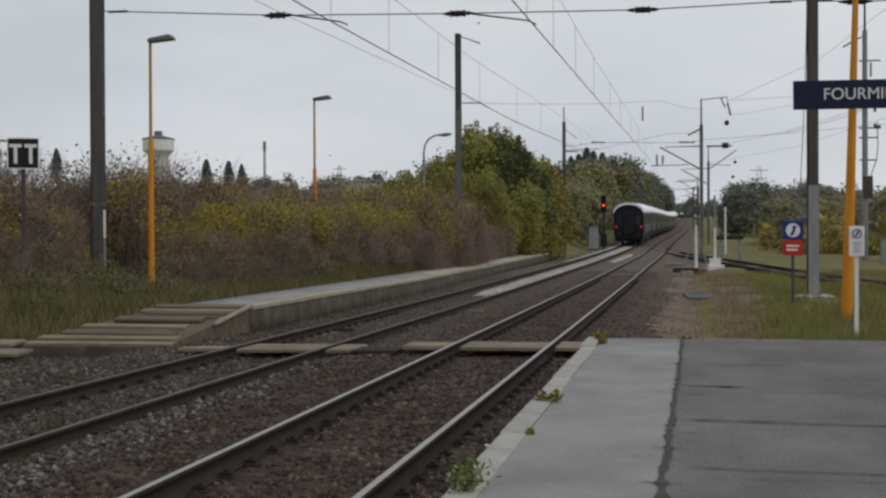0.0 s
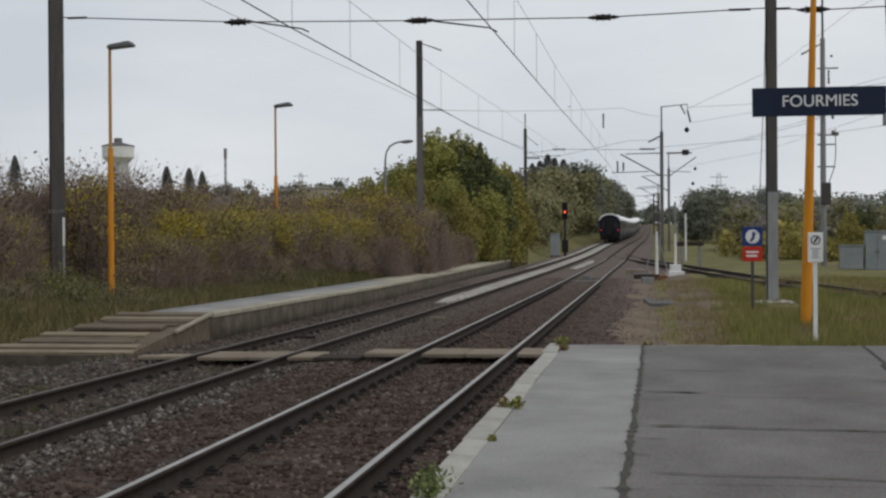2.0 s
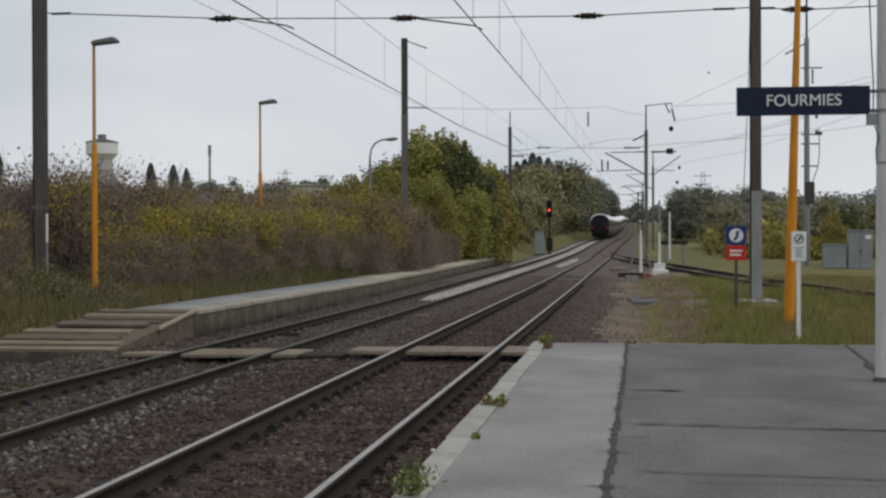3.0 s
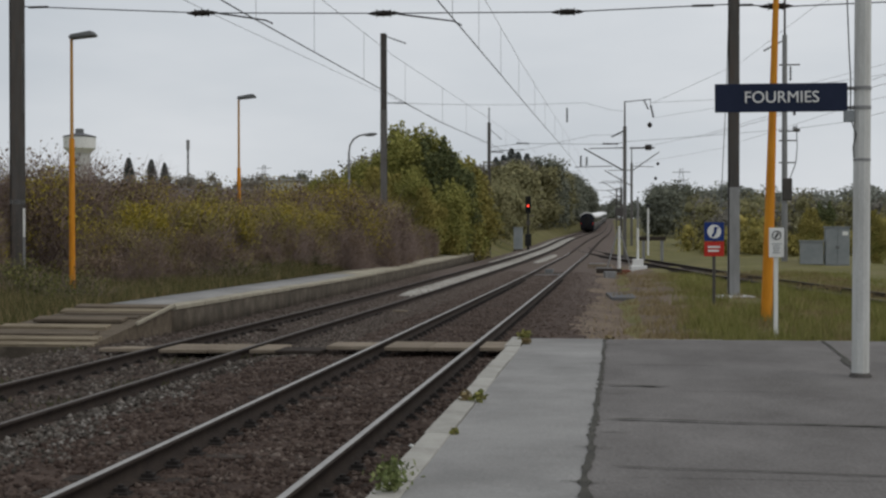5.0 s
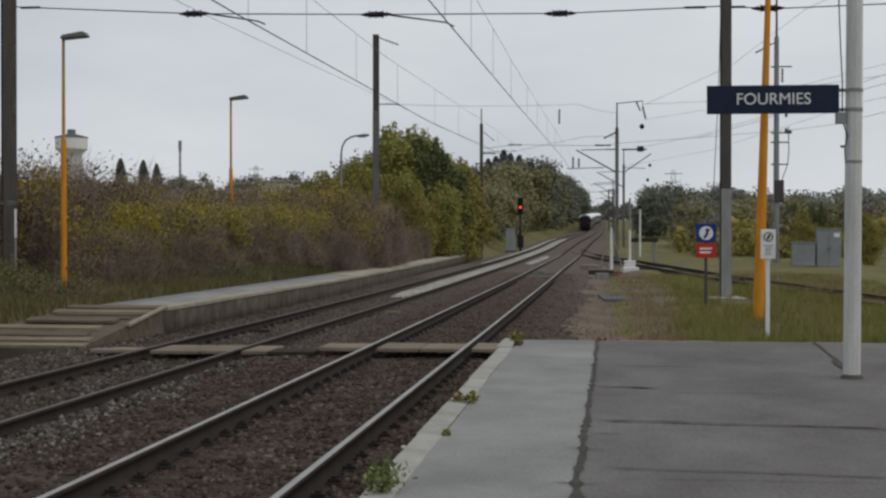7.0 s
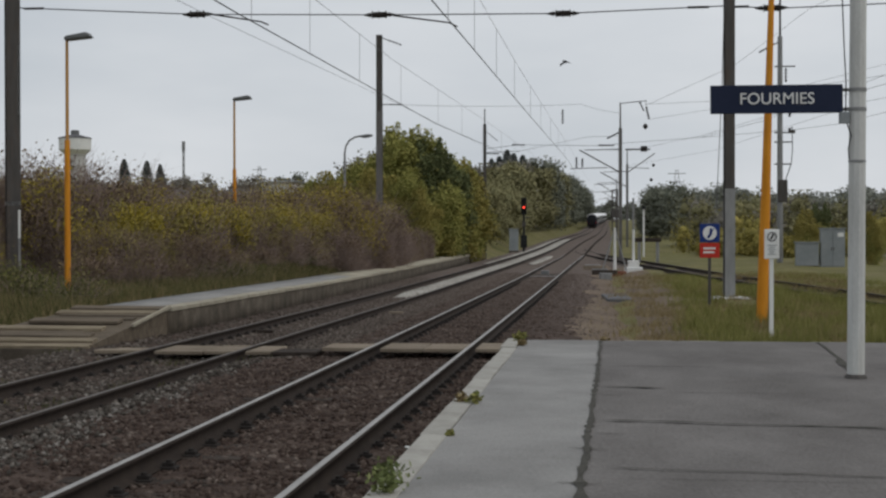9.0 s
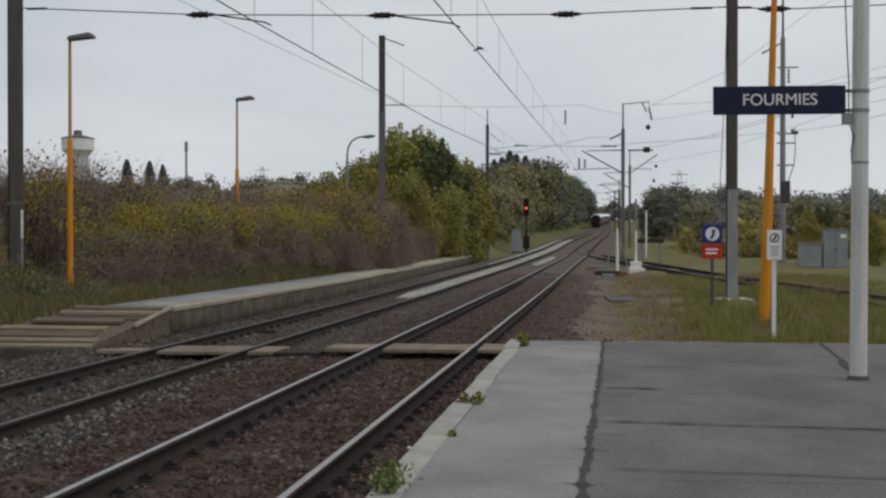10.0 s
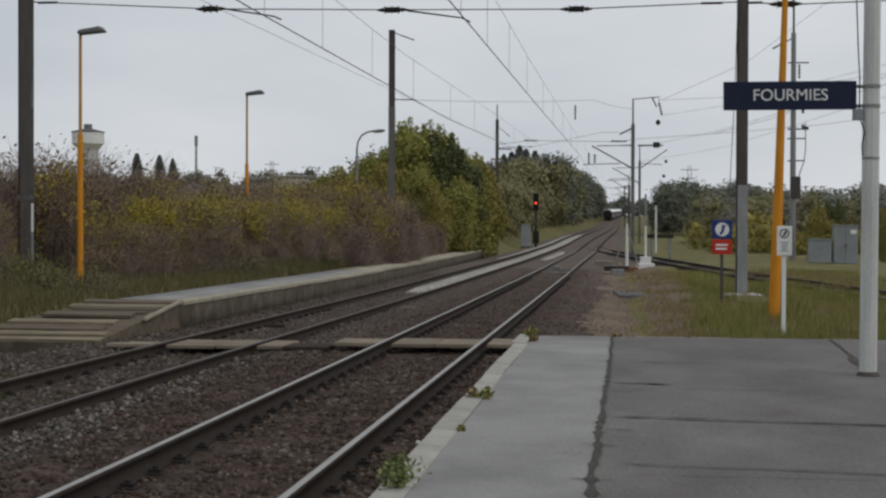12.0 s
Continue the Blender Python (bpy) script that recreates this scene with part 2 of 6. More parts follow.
WOODS_FAR = surface("haze_tinted_wood_crowns", [(0.195, 0.207, 0.185), (0.23, 0.24, 0.206), (0.265, 0.268, 0.22)], 0.05, 0.95, 0, 1, island=True)
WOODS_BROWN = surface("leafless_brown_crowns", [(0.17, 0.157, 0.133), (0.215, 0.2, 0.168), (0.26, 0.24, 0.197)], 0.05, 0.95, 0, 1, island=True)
CONIFER = surface("conifer_needles", [(0.12, 0.13, 0.125), (0.17, 0.18, 0.17)], 0.3, 0.95, 0, 8, island=True)
ROOF_WHITE = surface("white_coach_roof", [(0.8, 0.8, 0.8), (0.88, 0.88, 0.87)], 0.6, 0.35, 0.05, 20)
COACH_DARK = surface("dark_coach_paint", [(0.01, 0.012, 0.02), (0.018, 0.02, 0.03)], 0.6, 0.5, 0.05, 20)
COACH_SIDE = surface("grey_coach_side", [(0.09, 0.085, 0.08), (0.13, 0.125, 0.118)], 0.5, 0.5, 0.05, 20)
GLASS = surface("dark_window_glass", [(0.02, 0.022, 0.026), (0.035, 0.037, 0.04)], 1, 0.15, 0, 20, spec=0.5)
TAIL = glowing("red_tail_lamp", (0.7, 0.04, 0.025), 0.5)
SIGNAL_RED = glowing("red_signal_light", (1.0, 0.06, 0.03), 2.0)
HOUSE_WALL = surface("pale_render", [(0.4, 0.39, 0.37), (0.5, 0.49, 0.47)], 0.5, 0.9, 0.1, 10)
HOUSE_ROOF = surface("slate_roof", [(0.1, 0.1, 0.105), (0.15, 0.15, 0.155)], 0.5, 0.9, 0.1, 10)


# ---- mesh tools ----
def box(bm, x0, x1, y0, y1, z0, z1, bevel=0.0):
    vs = bmesh.ops.create_cube(bm, size=1.0, matrix=Matrix.LocRotScale(((x0 + x1) / 2, (y0 + y1) / 2, (z0 + z1) / 2), None, (x1 - x0, y1 - y0, z1 - z0)))["verts"]
    if bevel:
        es = list({e for v in vs for e in v.link_edges})
        bmesh.ops.bevel(bm, geom=es, offset=bevel, segments=2, affect="EDGES", profile=0.6)
    return bm


def rod(bm, a, b, r0, r1=None, n=10, caps=True):
    """A round bar from a to b."""
    a, b = Vector(a), Vector(b)
    d = b - a
    q = d.to_track_quat("Z", "Y").to_matrix().to_4x4()
    bmesh.ops.create_cone(bm, cap_ends=caps, segments=n, radius1=r0, radius2=r0 if r1 is None else r1, depth=d.length, matrix=Matrix.Translation((a + b) / 2) @ q)
    return bm


def beam_h(bm, z0, z1, width, depth, t=0.02):
    """An upright H-section: two flanges and a web in one piece."""
    w, d = width / 2, depth / 2
    prof = [(-w, -d), (w, -d), (w, -d + t), (t / 2, -d + t), (t / 2, d - t), (w, d - t), (w, d), (-w, d), (-w, d - t), (-t / 2, d - t), (-t / 2, -d + t), (-w, -d + t)]
    lo, hi = [bm.verts.new((x, y, z0)) for x, y in prof], [bm.verts.new((x, y, z1)) for x, y in prof]
    for i in range(12):
        j = (i + 1) % 12
        bm.faces.new((lo[i], lo[j], hi[j], hi[i]))
    bm.faces.new(lo[::-1])
    bm.faces.new(hi)
    return bm


def tube(bm, pts, r, n=6):
    """One unbroken round wire through the points."""
    pts = [Vector(p) for p in pts]
    rings = []
    for i, p in enumerate(pts):
        d = (pts[min(i + 1, len(pts) - 1)] - pts[max(i - 1, 0)]).normalized()
        side = d.cross(Vector((0, 0, 1)) if abs(d.z) < 0.9 else Vector((1, 0, 0))).normalized()
        up = side.cross(d)
        rings.append([bm.verts.new(p + side * r * math.cos(a) + up * r * math.sin(a)) for a in (2 * math.pi * k / n for k in range(n))])
    for a, b in zip(rings, rings[1:]):
        for k in range(n):
            bm.faces.new((a[k], a[(k + 1) % n], b[(k + 1) % n], b[k]))
    bm.faces.new(rings[0][::-1])
    bm.faces.new(rings[-1])
    return bm


def part(name, bm, material, parent=None, label="", smooth=False):
    me = bpy.data.meshes.new(name)
    bm.normal_update()
    if smooth:
        # crisp rims where a tube ends
        for f in bm.faces:
            if len(f.verts) > 4:
                for e in f.edges:
                    e.smooth = False
    bm.to_mesh(me)
    bm.free()
    me.materials.append(material)
    if smooth:
        me.shade_smooth()
    ob = new(name, me)
    if parent:
        ob.parent = parent
    if label:
        tagged(ob, label)
    return ob


def raw(name, verts, faces, material, parent=None):
    me = bpy.data.meshes.new(name)
    verts, faces = np.asarray(verts, dtype=np.float32), np.asarray(faces, dtype=np.int32)
    k = faces.shape[1]
    me.vertices.add(len(verts))
    me.vertices.foreach_set("co", verts.ravel())
    me.loops.add(faces.size)
    me.loops.foreach_set("vertex_index", faces.ravel())
    me.polygons.add(len(faces))
    me.polygons.foreach_set("loop_start", np.arange(0, faces.size, k, dtype=np.int32))
    me.polygons.foreach_set("loop_total", np.full(len(faces), k, dtype=np.int32))
    me.update(calc_edges=True)
    me.materials.append(material)
    ob = new(name, me)
    if parent:
        ob.parent = parent
    return ob


def thing(name, label, category, m, group=""):
    ob = new(name)
    ob.empty_display_size = 0.2
    ob.matrix_world = m
    return tagged(ob, label, category, group)


B = bmesh.new
rng = np.random.default_rng(7)


# ---- the lie of the line ----
def smooth_line(knots):
    ys, vs = np.array([k[0] for k in knots], float), np.array([k[1] for k in knots], float)
    grid = np.arange(ys[0], ys[-1] + 1, 2.0)
    v = np.interp(grid, ys, vs)
    pad = 9
    w = np.hanning(2 * pad + 1)
    v = np.convolve(np.pad(v, pad, mode="edge"), w / w.sum(), "valid")
    return lambda y: np.interp(y, grid, v)


near_x = smooth_line([(-60, -2.96), (0, -2.875), (70, -2.775), (118, -2.45), (222, -1.25), (342, -0.45), (500, 0.2), (640, 2.2), (900, 6.7)])
far_x = smooth_line([(-60, -6.52), (30, -6.5), (60, -6.22), (132, -5.4), (222, -5.0), (342, -4.2), (500, -3.5), (640, -1.5), (900, 3)])
near_z = smooth_line([(-60, 0), (60, 0), (110, 0.22), (132, 0.6), (162, 1.1), (222, 1.75), (282, 2.3), (342, 3.1), (492, 6.0), (900, 13)])
far_z = smooth_line([(-60, -0.09), (40, -0.09), (80, 0.14), (110, 0.42), (132, 0.7), (162, 1.2), (222, 1.8), (282, 2.35), (342, 3.15), (492, 6.0), (900, 13)])
branch_x = lambda y: 7.6 - 0.11 * (np.asarray(y, float) - 38)
branch_z = lambda y: np.interp(y, [0, 60, 120, 140], [0.0, 0.0, 0.25, 0.7])


# ---- ground ----
def ground_height(x, y):
    x, y = np.asarray(x, float), np.asarray(y, float)
    base = near_z(np.clip(y, -60, 880))
    step = lambda a, b, v: np.clip((v - a) / (b - a), 0, 1) ** 2 * (3 - 2 * np.clip((v - a) / (b - a), 0, 1))
    left = 0.62 * step(-8.0, -10.5, x) + 0.35 * step(-12, -18, x) + 0.9 * step(-20, -45, x) + 0.6 * step(38, 52, y) * step(-9.8, -11.2, x)
    left = left * step(22.0, 27.0, y) - 0.05 * (1 - step(22.0, 27.0, y)) * step(-8.6, -9.5, x)
    right = 0.42 * step(-0.6, 2.0, x) - 0.5 * step(14, 40, x) * step(60, 120, y)
    hill = 6.5 * step(-14, -80, x) * step(110, 330, y) + 2.0 * step(40, 160, x) * step(150, 420, y)
    fade = 1 - step(500, 900, y)
    cut = 0.13 * np.exp(-((x - branch_x(y)) / 1.9) ** 2) * step(12, 18, y) * (1 - step(120, 130, y))
    wob = 0.05 * np.sin(x * 1.3 + 0.4 * y) * np.cos(0.7 * y - 0.5 * x)
    return -0.5 + base * (1 - step(30, 200, np.abs(x)) * 0.6) + left + right + hill * fade - cut + wob * step(-0.5, 1.5, np.abs(x + 4.5) - 4)


gx = np.concatenate([np.linspace(-2500, -60, 14), np.linspace(-55, -14, 22), np.linspace(-13, 16, 88), np.linspace(17, 60, 24), np.linspace(70, 2500, 14)])
gy = np.concatenate([np.linspace(-900, -20, 8), np.linspace(-10, 60, 120), np.linspace(61, 160, 90), np.linspace(165, 480, 50), np.linspace(520, 3000, 14)])
GX, GY = np.meshgrid(gx, gy)
GZ = ground_height(GX, GY)
nx, ny = len(gx), len(gy)
gi = np.arange(nx * ny).reshape(ny, nx)
gf = np.stack([gi[:-1, :-1], gi[:-1, 1:], gi[1:, 1:], gi[1:, :-1]], -1).reshape(-1, 4)
ground = tagged(raw("ground", np.stack([GX, GY, GZ], -1).reshape(-1, 3), gf, GRASS_SOIL), "rough grass and weedy soil beside the railway", "ground", kind="structure")
ground.data.shade_smooth()


def strip(name, y_list, cross, material, label, category="ground"):
    """A long bed: cross(y) gives the (x, z) pairs across it at y."""
    vs, n = [], 0
    for y in y_list:
        c = cross(float(y))
        n = len(c)
        vs += [(x, y, z) for x, z in c]
    i = np.arange(len(vs)).reshape(-1, n)
    f = np.stack([i[:-1, :-1], i[:-1, 1:], i[1:, 1:], i[1:, :-1]], -1).reshape(-1, 4)
    ob = tagged(raw(name, vs, f, material), label, category, kind="structure")
    ob.data.shade_smooth()
    return ob


def bed_z(x, y):
    """Top of the ballast."""
    xn, xf, zn, zf = near_x(y), far_x(y), near_z(y), far_z(y)
    k = np.clip((x - xf) / (xn - xf), 0, 1)
    z = zf + (zn - zf) * k - 0.165
    crown = 0.03 * np.exp(-((x - (xn + xf) / 2) / 0.7) ** 2)
    edge = -0.3 * np.clip((x - xn - 1.5) / 1.9, 0, 1) + 0.05 * np.clip((xf - 1.0 - x) / 0.8, 0, 1) - 0.2 * np.clip((xf - 2.4 - x) / 1.0, 0, 1)
    return z + crown + edge


def bed_cross(y):
    xs = np.concatenate([np.linspace(far_x(y) - (2.3 if y > 24 else 6.5), far_x(y) - 0.8, 12), np.linspace(far_x(y) - 0.6, near_x(y) + 0.7, 34), np.linspace(near_x(y) + 0.9, near_x(y) + (3.2 if y > 20.6 else 1.5), 12)])
    return [(x, float(bed_z(x, y)) + 0.022 * noise.noise((x * 3.1, y * 2.3, 0)) + 0.015 * noise.noise((x * 9.1, y * 8.3, 4))) for x in xs]


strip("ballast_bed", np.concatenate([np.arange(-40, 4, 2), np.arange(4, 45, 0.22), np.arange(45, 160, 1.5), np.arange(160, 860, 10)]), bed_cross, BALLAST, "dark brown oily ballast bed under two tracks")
strip("branch_bed", np.arange(12, 134, 1.5), lambda y: [(branch_x(y) + dx, float(branch_z(y)) + dz) for dx, dz in ((-2.2, -0.45), (-1.5, -0.2), (0, -0.17), (1.5, -0.2), (2.2, -0.45))], BALLAST, "weedy brown ballast under the branch track")


def earth_cross(y):
    out = []
    for x in np.linspace(-1.15, 3.0 - 0.02 * (y - 20), 20):
        k = min(1, max(0, (x - 0.2) / 0.8))
        lump = (0.03 - 0.01 * k) * noise.noise((x * 0.9, y * 0.35, 7)) + 0.012 * noise.noise((x * 3, y * 1.6, 2))
        z = (float(bed_z(x, y)) + 0.05 * (x + 0.55)) * (1 - k) + (float(ground_height(x, y)) + 0.055 - 0.06 * max(0, x - 1.8)) * k + lump
        out.append((x, z))
    return out


strip("earth_strip", np.concatenate([np.arange(20.3, 45, 0.35), np.arange(45, 92, 1.0)]), earth_cross, EARTH, "bare brown earth with thin dry grass")


# ---- tracks ----
RAIL_SECTION = [(-0.075, -0.172), (-0.075, -0.16), (-0.012, -0.14), (-0.009, -0.05), (-0.034, -0.037), (-0.036, -0.012), (-0.028, 0.0), (0.028, 0.0), (0.036, -0.012), (0.034, -0.037), (0.009, -0.05), (0.012, -0.14), (0.075, -0.16), (0.075, -0.172)]


def rail_mesh(name, fx, fz, offset, y_list, parent, head):
    n = len(RAIL_SECTION)
    vs = [(float(fx(y)) + offset + px, y, float(fz(y)) + pz) for y in y_list for px, pz in RAIL_SECTION]
    i = np.arange(len(vs)).reshape(-1, n)
    j = np.roll(i, -1, axis=1)
    f = np.stack([i[:-1], j[:-1], j[1:], i[1:]], -1).reshape(-1, 4)
    ob = raw(name, vs, f, RAIL, parent)
    ob.data.materials.append(head)
    k = np.tile(np.arange(n), len(y_list) - 1)
    ob.data.polygons.foreach_set("material_index", np.where(k == 6, 1, 0).astype(np.int32))
    return ob


def sleeper_bm():
    return box(B(), -1.3, 1.3, -0.12, 0.12, -0.33, -0.172, 0.012)


def clip_bm():
    bm = box(B(), -0.07, 0.07, -0.07, 0.07, -0.185, -0.15, 0.008)
    rod(bm, (0, 0, -0.15), (0, 0, -0.1), 0.03, 0.024, 8)
    box(bm, -0.05, 0.05, -0.035, 0.035, -0.155, -0.12, 0.006)
    return bm


def track(name, label, fx, fz, y0, y1, head, sleepers, clips):
    t = thing(name, label, "railway track", Matrix())
    ys = np.concatenate([np.arange(y0, min(y1, 150), 2.0), np.arange(150, y1, 8.0)]) if y1 > 150 else np.arange(y0, y1 + 0.1, 2.0)
    for s in (-0.7525, 0.7525):
        rail_mesh("rail", fx, fz, s, ys, t, head)
    me = clip_me = None
    for i, y in enumerate(np.arange(*sleepers, 0.6)):
        if me is None:
            ob = part("sleeper", sleeper_bm(), SLEEPER, t)
            me = ob.data
        else:
            ob = new("sleeper", me)
            ob.parent = t
        ob.matrix_basis = pose(float(fx(y)), y + random.uniform(-0.02, 0.02), float(fz(y)) + random.uniform(-0.015, 0.008), 0, 0, random.uniform(-0.6, 0.6))
        if clips[0] <= y < clips[1]:
            for s in (-0.87, -0.635, 0.635, 0.87):
                if clip_me is None:
                    c = part("rail_clip", clip_bm(), IRON, t)
                    clip_me = c.data
                else:
                    c = new("rail_clip", clip_me)
                    c.parent = t
                c.matrix_basis = pose(float(fx(y)) + s, y, float(fz(y)))
    return t


track("near_track", "running track with polished rails on buried wooden sleepers", near_x, near_z, -30, 112.1, RAIL_TOP, (6, 62), (6.6, 56))
track("onward_track", "rusty-sided track running on beyond the points", near_x, near_z, 112.1, 700, RAIL, (112.4, 113), (0, 0))
track("far_track", "duller track beside the low platform, sleepers sunk in ballast", far_x, far_z, -30, 860, RAIL_DULL, (12, 62), (12.6, 34))
track("branch_track", "rusty branch track curving away through the weeds", branch_x, branch_z, 14, 133, RAIL_DULL, (20, 90), (0, 0))


# loose stones on the ballast
def stones(name, n, pick, size, material, label):
    v0 = np.array([(1, 0, 0), (-1, 0, 0), (0, 1, 0), (0, -1, 0), (0, 0, 1), (0, 0, -1)], float)
    f0 = np.array([(0, 2, 4), (2, 1, 4), (1, 3, 4), (3, 0, 4), (2, 0, 5), (1, 2, 5), (3, 1, 5), (0, 3, 5)])
    pts = pick(n)
    n = len(pts)
    shape = v0[None] * rng.uniform(0.7, 1.5, (n, 6, 1)) * rng.uniform(0.7, 1.25, (n, 1, 3)) + rng.normal(0, 0.25, (n, 6, 3))
    a = rng.uniform(0, 6.28, n)
    c, s = np.cos(a)[:, None], np.sin(a)[:, None]
    x, y, z = shape[..., 0] * c - shape[..., 1] * s, shape[..., 0] * s + shape[..., 1] * c, shape[..., 2] * 0.7
    sz = size * rng.uniform(0.5, 1.25, (n, 1)) * pts[:, 3:4]
    vs = np.stack([x * sz + pts[:, 0:1], y * sz + pts[:, 1:2], z * sz + pts[:, 2:3]], -1).reshape(-1, 3)
    fs = (f0[None] + 6 * np.arange(n)[:, None, None]).reshape(-1, 3)
    return tagged(raw(name, vs, fs, material), label, "gravel", kind="stuff")


def on_bed(x, y):
    z = bed_z(x, y)
    return np.stack([x, y, z + 0.001, np.ones_like(x)], -1)


def pick_brown(n):
    y = 6.5 + 62 * rng.random(n) ** 1.9
    x = near_x(y) + rng.uniform(-2.35, 1.35, n) + np.where((y > 20.6) & (rng.random(n) < 0.35), rng.uniform(0, 1.9, n), 0)
    ok = (np.abs(np.abs(x - near_x(y)) - 0.7525) > 0.1) & ~((x > -1.5) & (y < 20.4))
    return on_bed(x[ok], y[ok])


def pick_far(n):
    y = 10 + 50 * rng.random(n) ** 1.5
    x = far_x(y) + rng.uniform(-2.2, 1.2, n)
    ok = np.abs(np.abs(x - far_x(y)) - 0.7525) > 0.1
    return on_bed(x[ok], y[ok])


def pick_mid(n):
    y = 21 + 45 * rng.random(n) ** 1.6
    k = rng.random(n)
    x = (far_x(y) + 1.1) * (1 - k) + (near_x(y) - 1.7) * k
    return on_bed(x, y)


def pick_grey(n):
    y = 8 + 15 * rng.random(n)
    x = -4.35 - 0.075 * y + rng.normal(0, 0.26, n) + 0.1 * np.sin(y * 1.7) + 0.07 * np.sin(y * 4.1)
    ok = (x > -6.2) & (x < -4.2) & (np.abs(x - far_x(y) - 0.7525) > 0.12)
    p = on_bed(x[ok], y[ok])
    p[:, 2] += 0.012
    return p


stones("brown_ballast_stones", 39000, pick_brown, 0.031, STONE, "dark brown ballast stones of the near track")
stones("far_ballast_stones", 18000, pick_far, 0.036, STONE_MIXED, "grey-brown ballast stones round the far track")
def pick_earth(n):
    y = 20.4 + 30 * rng.random(n) ** 1.6
    x = rng.uniform(-1.3, 1.6, n)
    z = np.array([np.interp(a, [p[0] for p in c], [p[1] for p in c]) for a, c in ((a, EARTH_ROWS[int((b - 20.3) / 0.5)]) for a, b in zip(x, y))])
    return np.stack([x, y, z, rng.uniform(0.4, 1.0, n)], -1)


EARTH_ROWS = [earth_cross(20.3 + 0.5 * i) for i in range(64)]
stones("earth_stones", 1800, pick_earth, 0.028, STONE_MIXED, "scattered small stones on bare earth")
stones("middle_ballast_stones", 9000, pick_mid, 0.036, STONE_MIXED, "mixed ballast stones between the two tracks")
def pick_corner(n):
    y = 12 + 10.6 * rng.random(n)
    return on_bed(rng.uniform(-13.5, -8.3, n), y)


stones("corner_stones", 7000, pick_corner, 0.045, STONE_MIXED, "dark stones and soil below the board ramp")
def pick_chips(n):
    y = 9 + 14 * rng.random(n)
    x = rng.uniform(-8.3, -4.5, n) - 0.03 * y
    ok = (np.abs(np.abs(x - far_x(y)) - 0.7525) > 0.12) & (np.sin(x * 5.1 + y * 1.3) + np.sin(y * 2.9 - x * 2) > 0.1)
    return on_bed(x[ok], y[ok])


stones("scattered_grey_stones", 2200, pick_chips, 0.034, STONE_GREY, "scattered grey stones and chips round the far track")
stones("grey_ballast_stones", 2000, pick_grey, 0.032, STONE_GREY, "fresh pale grey ballast stones between the tracks")


# ---- platforms ----
def joint_line(y):
    return float(np.interp(y, [-4, 8, 12, 15, 20], [-0.17, -0.15, -0.12, -0.09, -0.07])) + 0.018 * noise.noise((y * 1.1, 5, 2))


